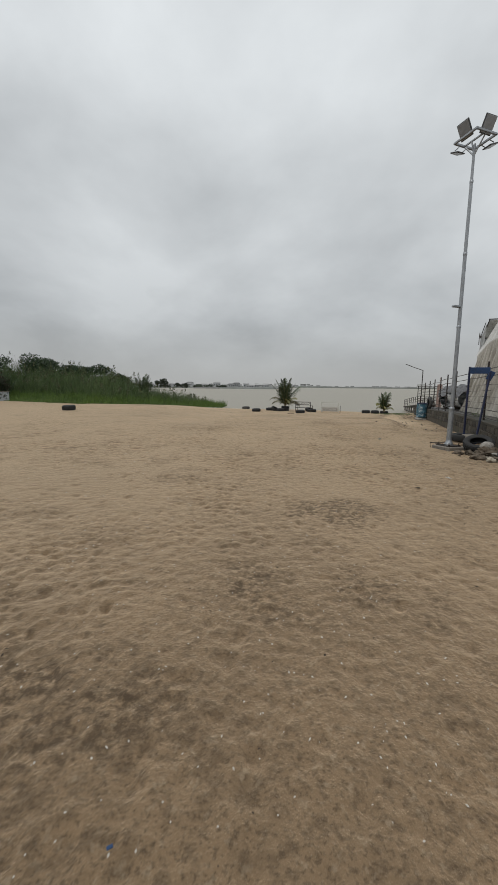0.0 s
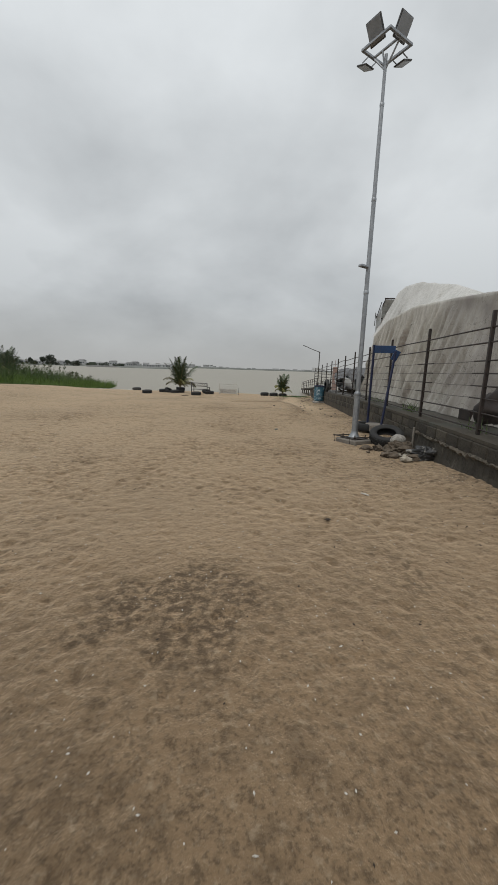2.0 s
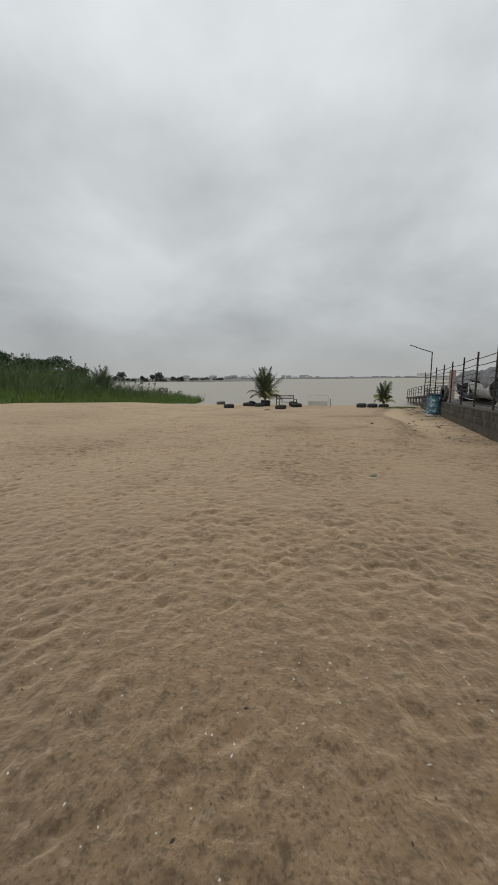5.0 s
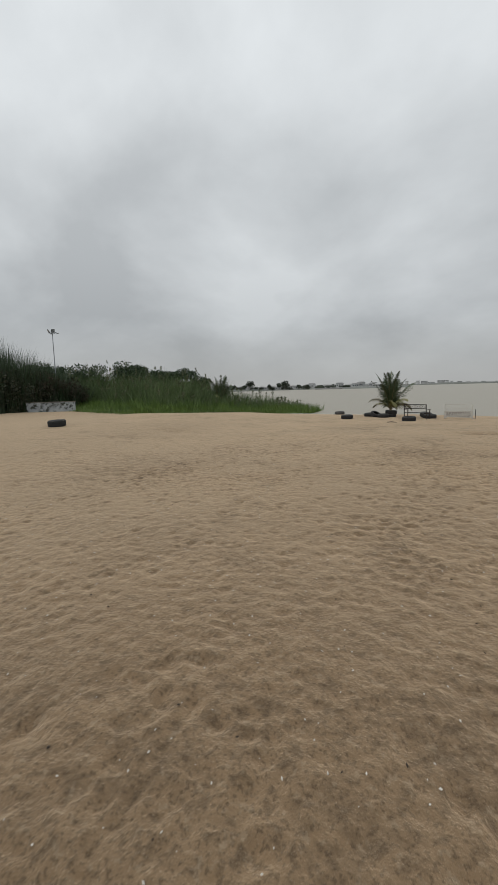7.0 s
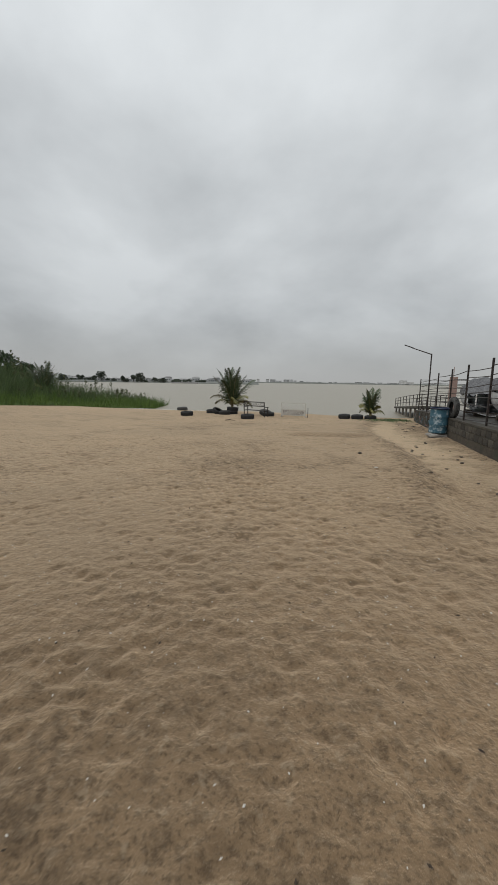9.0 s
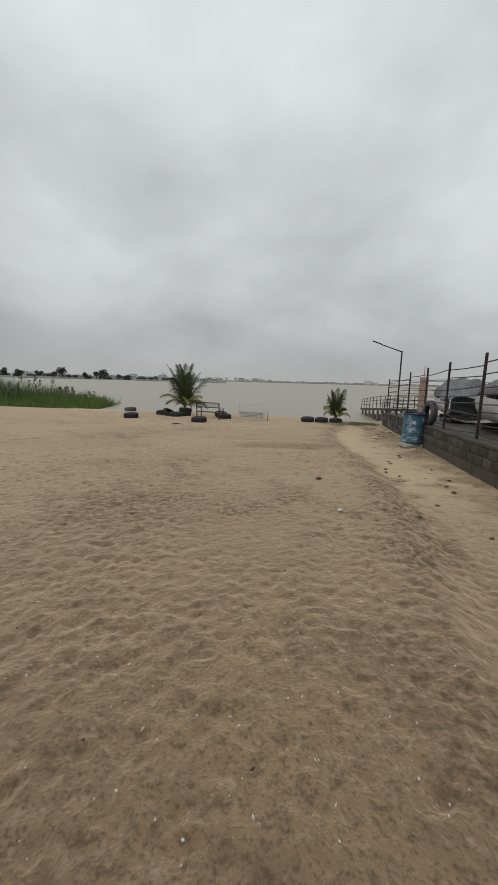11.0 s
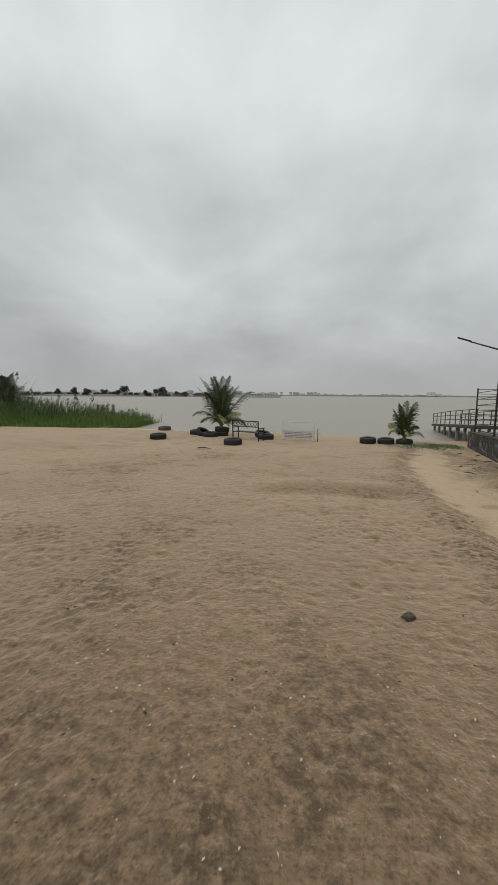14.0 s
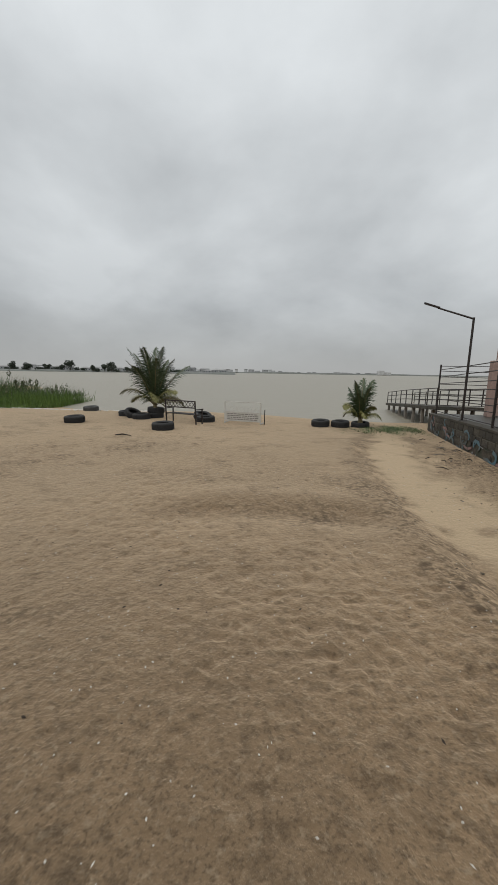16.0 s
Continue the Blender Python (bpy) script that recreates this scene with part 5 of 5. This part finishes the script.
def far_shore():
    rng = random.Random(21)
    near = [(-900 + k * 9, 395 + 25 * math.sin(k * 0.3), rng.uniform(1.0, 2.4)) for k in range(0, 102)]
    shore_strip("backdrop", near, "low built-up far shore across the lagoon")
    right = [(-150 + k * 30, 990 + 40 * math.sin(k * 0.4), rng.uniform(2.6, 4.4)) for k in range(0, 90)]
    shore_strip("backdrop", right, "thin dark line of far shore in the mist")
    for k in range(46):
        x = -330 + k * 7.2 + rng.uniform(-3, 3)
        w, d, h = rng.uniform(5, 11), rng.uniform(6, 9), rng.choice((2.2, 2.8, 3.4, 4.8))
        y = 418 + rng.uniform(0, 35)
        t = empty("house", pose(x, y, WATER + 1.2, 0, 0, rng.uniform(-12, 12)), "small pale house on the far shore", "house", "houses across the water")
        part("wall", box(bmesh.new(), (w, d, h), pose(0, 0, h / 2)), M_FARWALL, t)
        bm = bmesh.new()
        hip = [bm.verts.new(v) for v in ((-w * .55, -d * .55, h), (w * .55, -d * .55, h), (w * .55, d * .55, h), (-w * .55, d * .55, h), (-w * .3, 0, h + 1.1), (w * .3, 0, h + 1.1))]
        for f in ((0, 1, 5, 4), (1, 2, 5), (2, 3, 4, 5), (3, 0, 4), (3, 2, 1, 0)):
            bm.faces.new([hip[i] for i in f])
        part("roof", bm, M_FARROOF, t)
        for j in range(3):
            part("window", box(bmesh.new(), (1.1, 0.1, 1.2), pose(-w * .3 + j * w * .3, -d / 2 - 0.04, h * .55)), M_FARGLASS, t)
    for k, (x, h) in enumerate(((-111, 11), (-118, 8), (-150, 12), (-158, 7), (-172, 7), (-128, 6), (-96, 5), (-88, 4.5), (-190, 8), (-205, 9), (-222, 7))):
        t = empty("tree", pose(x, 404, WATER + 0.8), "dark round-topped tree on the far shore", "tree", "trees across the water")
        part("trunk", tube(bmesh.new(), [(0, 0, 0), (0.2, 0, h * 0.5)], [0.35, 0.2], 6), M_BARK, t)
        cr = [(rng.uniform(-.3, .3) * h, rng.uniform(-.2, .2) * h, h * rng.uniform(.4, .78)) for _ in range(7)]
        leaf_cloud("crown", cr, [(h * .24, h * .24, h * .2)] * 7, 90, 0.8, M_FARGREEN, 70 + k).parent = t
    for k in range(34):
        x, h = -330 + k * 8.6 + rng.uniform(-4, 4), rng.uniform(2.2, 4.6)
        t = empty("bush", pose(x, 408 + rng.uniform(0, 8), WATER + 0.8), "low dark bush on the far shore", "bush", "bushes across the water")
        cr = [(rng.uniform(-1.0, 1.0) * h, rng.uniform(-.3, .3) * h, h * rng.uniform(.2, .6)) for _ in range(6)]
        leaf_cloud("crown", cr, [(h * .5, h * .4, h * .35)] * 6, 40, 0.7, M_FARGREEN, 170 + k).parent = t
    for k in range(30):
        x = -80 + k * 17 + rng.uniform(-5, 5)
        w, h = rng.uniform(6, 16), rng.uniform(2.5, 8) * (1.0 if k < 14 else 0.4)
        t = empty("building", pose(x, 1030 + rng.uniform(0, 60), WATER + 2), "pale block far off in the mist", "building", "blocks far across the water")
        part("wall", box(bmesh.new(), (w, 14, h), pose(0, 0, h / 2)), M_FARWALL, t)
        part("roof", box(bmesh.new(), (w + 1, 15, 0.6), pose(0, 0, h + 0.3)), M_FARROOF, t)
    t = empty("building", pose(395, 1010, WATER + 2), "grey hall on the far shore", "building")
    part("wall", box(bmesh.new(), (15, 14, 10), pose(-5, 0, 5)), M_FARWALL, t)
    part("wing", box(bmesh.new(), (18, 14, 6), pose(11, 0, 3)), M_FARWALL, t)
    # jetty and barge before the near shore
    t = empty("barge", pose(-62, 385, WATER), "low dark barge moored off the far shore", "boat")
    part("hull", box(bmesh.new(), (26, 6, 1.6), pose(0, 0, 0.5), 0.2), M_FARROOF, t)
    part("deckhouse", box(bmesh.new(), (5, 4, 3), pose(-8, 0, 2.7), 0.1), M_FARGREEN, t)


far_shore()


# ---- litter on the sand ----
def litter():
    rng = np.random.default_rng(17)

    def bits(name, n, size, long, mat, label, category, flat=0.25, area=(-8, 10, 0.5, 38), near=99):
        x = rng.uniform(area[0], area[1], n); y = rng.uniform(area[2], area[3], n)
        gap = wall_xy(11).x + (y - 11) * 0.2846 - 0.3 - x
        keep = (gap > 0) & (gap < near * rng.uniform(0, 1, n) ** 2)
        x, y = x[keep], y[keep]
        z = ground_z(x, y) + relief(x, y) + 0.012
        m = len(x)
        c = np.stack([x, y, z], 1)
        a = rng.uniform(0, math.tau, m)
        s = size * rng.uniform(0.5, 1.5, m)
        u = np.stack([np.cos(a), np.sin(a), rng.normal(0, flat, m)], 1) * (s * long)[:, None]
        v = np.stack([-np.sin(a), np.cos(a), rng.normal(0, flat, m)], 1) * (s * 0.5)[:, None]
        t = np.zeros((m, 3)); t[:, 2] = s * 0.45
        # a small wedge of six sides
        p = np.stack([c - u, c - v, c + u, c + v, c - u * 0.4 + t, c - v * 0.4 + t, c + u * 0.5 + t, c + v * 0.4 + t], 1).reshape(-1, 3)
        q = np.array([[4, 5, 6, 7], [0, 1, 5, 4], [1, 2, 6, 5], [2, 3, 7, 6], [3, 0, 4, 7]])
        faces = (np.arange(m)[:, None, None] * 8 + q[None]).reshape(-1, 4)
        tagged(quads(name, p, faces, mat), label, category, kind="stuff")

    bits("shells", 19000, 0.0075, 0.85, M_SHELL, "small white shell fragments scattered on the sand", "shells")
    bits("shell_slivers", 1800, 0.0065, 1.6, M_SHELL, "thin white shell slivers on the sand", "shells")
    bits("strand_line", 700, 0.05, 1.2, M_SHELL, "pale scraps washed up along the waterline", "flotsam", area=(-9, 1, 44.6, 46.0))
    bits("debris", 2200, 0.011, 1.1, M_TWIG, "small dark scraps and seeds on the sand", "debris")
    bits("twigs", 70, 0.009, 2.6, M_TWIG, "short dark twigs on the sand", "twigs")
    bits("wrack", 1500, 0.014, 1.2, M_TWIG, "dark washed-up scraps and dirt beside the wall", "wrack", area=(9.4, 13.6, 27, 37.5), near=2.4)
    bits("pale_scraps", 160, 0.022, 1.3, M_PLINTH, "pale scraps of rubbish beside the wall", "rubbish", area=(9.6, 13.6, 27, 37.5), near=1.6)
    bits("wall_crumbs", 1600, 0.012, 1.0, M_TWIG, "dark crumbs of dirt along the foot of the wall", "dirt crumbs", area=(4.0, 7.4, 4, 13.5), near=1.6)


litter()
ob = part("dirt_clod", lump(0.045, (1.2, 1, .7), 71, 0.45, 3), M_ROCK)
ob.location = (6.38, 22.25, surface(6.38, 22.25) + 0.005)
tagged(ob, "brown clod of matted dirt on the sand", "clod")
def loose(name, bm, mat, x, y, lift, label, category, yaw=0):
    ob = part(name, bm, mat)
    ob.matrix_basis = pose(x, y, surface(x, y) + lift, 0, 0, yaw)
    return tagged(ob, label, category)


loose("stone", lump(0.042, (1.2, 0.9, .7), 64, 0.3, 3), M_PEBBLE, 4.06, 13.41, 0.012, "pale grey-green stone lying on the sand", "stone")
ring = lathe(bmesh.new(), [(0.018, 0.0), (0.034, 0.0), (0.038, 0.008), (0.032, 0.016), (0.022, 0.016)], 20, close=True)
loose("shell_ring", ring, M_SHELL, 6.18, 20.33, 0.004, "white ring of broken shell on the sand", "shell")
stick = tube(bmesh.new(), [(-0.06, 0, 0), (0.0, 0.008, 0.008), (0.065, 0, 0.004)], [0.008, 0.012, 0.006], 6)
loose("stick", stick, M_SHELL, 3.74, 7.72, 0.01, "short bleached white stick on the sand", "stick", 120)
loose("scrap", box(bmesh.new(), (0.024, 0.015, 0.005), bevel=0.002), M_BLUE, -0.3, 1.56, 0.006, "small blue plastic scrap on the sand", "scrap", 30)
loose("leaf_scrap", lump(0.03, (1.3, 0.8, .3), 65, 0.5, 2), M_TWIG, 2.88, 6.96, 0.006, "dark crumpled leaf lying on the sand", "leaf")
branch = tube(bmesh.new(), [(-0.3, 0, 0), (-0.05, 0.04, 0.03), (0.3, -0.02, 0.01)], [0.02, 0.028, 0.012], 6)
loose("branch", branch, M_TWIG, 2.3, 35.0, 0.02, "dark stick lying before the bench", "branch", -15)
r = random.Random(3)
for k in range(22):
    y = r.uniform(17.5, 26.5)
    x = float(scarp(y)) + r.uniform(0.0, 1.6)
    rad = r.uniform(0.015, 0.042)
    ob = part("stone", lump(rad, (1.3, 1, .55), 80 + k, 0.4, 2), M_ROCK)
    ob.location = (x, y, surface(x, y) + rad * 0.2)
    tagged(ob, "small dark stone on the pale sand", "stone", "stones beside the wall")
for k in range(16):
    y = r.uniform(28.5, 35.0)
    x = wall_xy(y).x - r.uniform(0.4, 1.5)
    L = r.uniform(0.05, 0.16)
    a = r.uniform(0, math.tau)
    z = surface(x, y)
    ob = part("driftwood", tube(bmesh.new(), [(-L * math.cos(a), -L * math.sin(a), 0), (0.03, 0.02, 0.02), (L * math.cos(a), L * math.sin(a), 0)], [0.009, 0.014, 0.007], 6), M_TWIG if k % 3 else M_PLINTH)
    ob.location = (x, y, z + 0.02)
    tagged(ob, "stick of driftwood lying by the wall", "driftwood", "driftwood by the wall")


def shore_weeds():
    g = np.random.default_rng(5)
    n = 2600
    x = g.normal(12.7, 0.9, n); y = g.normal(37.5, 0.6, n) + 0.3 * np.sin(x * 6) + 0.2 * (x - 12.9)
    keep = x < wall_xy(37).x - 0.3
    x, y = x[keep], y[keep]
    n = len(x)
    b = np.stack([x, y, ground_z(x, y) - 0.01], 1)
    ob = blades("beach_weeds", b, g.uniform(0.03, 0.12, n), g.normal(0, 0.12, (n, 2)), g.uniform(0.015, 0.03, n), M_LEAF_REED, 2)
    tagged(ob, "low green creeping weeds on the sand", "weeds", kind="stuff")


shore_weeds()
gr = random.Random(44)
for k in range(60):
    y, z = gr.uniform(29.5, 37.0), gr.uniform(-0.75, -0.2)
    bm = bmesh.new()
    a, x0, z0 = gr.uniform(0, 6.3), 0.0, 0.0
    w = gr.uniform(0.01, 0.05)
    turn = gr.uniform(-0.5, 0.5)
    last = None
    for i in range(9):
        nx, nz = -math.sin(a) * w, math.cos(a) * w
        cur = [bm.verts.new((x0 + nx, 0, z0 + nz)), bm.verts.new((x0 - nx, 0, z0 - nz)), bm.verts.new((x0 - nx, 0.005, z0 - nz)), bm.verts.new((x0 + nx, 0.005, z0 + nz))]
        if last:
            for e in range(4):
                bm.faces.new((last[e], last[(e + 1) % 4], cur[(e + 1) % 4], cur[e]))
        last = cur
        x0 += math.cos(a) * 0.09; z0 += math.sin(a) * 0.055
        a += turn + gr.uniform(-0.3, 0.3)
    p = wall_xy(y, -0.209)
    part("graffiti", bm, gr.choice((M_GRAFBLUE, M_GRAFBLUE, M_GRAFWHITE, M_GRAFPINK, M_BLOCK, M_BLOCK)), wall, "faded spray-painted stroke").matrix_basis = Matrix.Translation((p.x, p.y, z)) @ Matrix.Rotation(radians(WALL_YAW), 4, 'Z')

mast(-32.3, 41.3, 0.1, 60, "far floodlight mast behind the bamboo thicket")

# ---- concrete blocks of the wall ----
def wall_blocks():
    shapes = []
    for k in range(4):
        bm = box(bmesh.new(), (0.43, 0.05, 0.20), bevel=0.012)
        for v in bm.verts:
            v.co += Vector((noise.noise(v.co * 9 + Vector((k, 0, 0))), 0.4 * noise.noise(v.co * 9 + Vector((0, k, 0))), noise.noise(v.co * 9 + Vector((0, 0, k))))) * 0.014
        me = bpy.data.meshes.new("block")
        bm.to_mesh(me); bm.free()
        me.materials.append(M_BLOCK)
        shapes.append(me)
    r = random.Random(12)
    step = 0.455 * ALONG.y
    for c in range(2):
        y = 10.4 + (0.22 if c else 0)
        while y < 36.9:
            p = wall_xy(y, -0.178 + r.uniform(-0.008, 0.006))
            ob = new("block", shapes[r.randrange(4)])
            ob.parent = wall
            slope = math.atan((wall_top(y + 0.5) - wall_top(y - 0.5)) / 1.04)
            ob.matrix_basis = Matrix.Translation((p.x, p.y, wall_top(y) - 0.168 - 0.222 * c)) @ Matrix.Rotation(radians(WALL_YAW), 4, 'Z') @ Matrix.Rotation(-slope, 4, 'Y')
            y += step
    y = 2.2
    while y < 10.3:
        p = wall_xy(y, -0.226 + r.uniform(-0.008, 0.008))
        ob = new("block", shapes[r.randrange(4)])
        ob.parent = wall
        ob.matrix_basis = Matrix.Translation((p.x, p.y, wall_top(y) - 0.165)) @ Matrix.Rotation(radians(WALL_YAW), 4, 'Z')
        y += step


wall_blocks()


def footing():
    """Rendered near part of the wall: dark beam, crumbling pale ledge and rough foot."""
    bm, lg = bmesh.new(), bmesh.new()
    rows, ledge = [], []

    def wob(y, j, a, b):
        return a * noise.noise(Vector((y * 2.2, j * 0.9, 4))) + b * noise.noise(Vector((y * 9, j * 2, 8)))

    for k in range(360):
        y = -4 + k * 0.0403
        top = wall_top(y)
        p = [(-0.19, top - 0.07), (-0.235, top - 0.08), (-0.235, top - 0.24), (-0.20, top - 0.27), (-0.215, 0.2), (-0.25, 0.03), (-0.29, -0.2)]
        ring = []
        for j, (off, z) in enumerate(p):
            w = wob(y, j, 0.03, 0.022) * (1 if j > 2 else 0.35)
            a = wall_xy(y, off + (w if j else 0.01))
            ring.append(bm.verts.new((a.x, a.y, z + w)))
        rows.append(ring)
        w0, w1 = wob(y, 20, 0.05, 0.03), wob(y, 31, 0.05, 0.04)
        ring = []
        for off, z in ((-0.19, top - 0.235), (-0.245 - w0, top - 0.26 + w1 * 0.6), (-0.255 - w0, top - 0.30 + w1 * 1.2), (-0.19, top - 0.36 + w1)):
            a = wall_xy(y, off)
            ring.append(lg.verts.new((a.x, a.y, z)))
        ledge.append(ring)
    for m, rr in ((bm, rows), (lg, ledge)):
        for a, b in zip(rr, rr[1:]):
            for j in range(len(a) - 1):
                m.faces.new((a[j], b[j], b[j + 1], a[j + 1]))
    part("footing", bm, M_BLOCK, wall, "dark stained render on the near wall")
    part("ledge", lg, M_LEDGE, wall, "crumbling pale mortar ledge")
    q = wall_xy(10.48, -0.27)
    part("pipe_end", tube(bmesh.new(), [(q.x, q.y, -0.05), (q.x, q.y, 0.5)], 0.022, 8), M_PLINTH, wall, "pale pipe standing at the wall's step")


footing()

p = wall_xy(9.75, 1.15)
ob = part("covered_load", lump(0.6, (0.8, 0.9, .8), 91, 0.3, 4), M_BLACK, smooth=True)
ob.location = (p.x, p.y, wall_top(9.0) + 0.34)
tagged(ob, "rounded black tarpaulin heap on the slab", "tarpaulin")


def wall_weeds():
    g = np.random.default_rng(8)
    n = 60
    y = np.concatenate([g.normal(12.2, 0.14, n), g.normal(15.5, 0.5, n // 2), g.normal(9.0, 0.3, n // 3)])
    x = np.array([wall_xy(v, 0.25).x for v in y]) + g.normal(0, 0.06, len(y))
    z = np.array([wall_top(v) for v in y])
    ob = blades("wall_weeds", np.stack([x, y, z], 1), g.uniform(0.06, 0.3, len(y)), g.normal(0, 0.1, (len(y), 2)), g.uniform(0.012, 0.03, len(y)), M_LEAF_REED, 3)
    tagged(ob, "small green weeds growing in the slab joint", "weeds", kind="stuff")


wall_weeds()
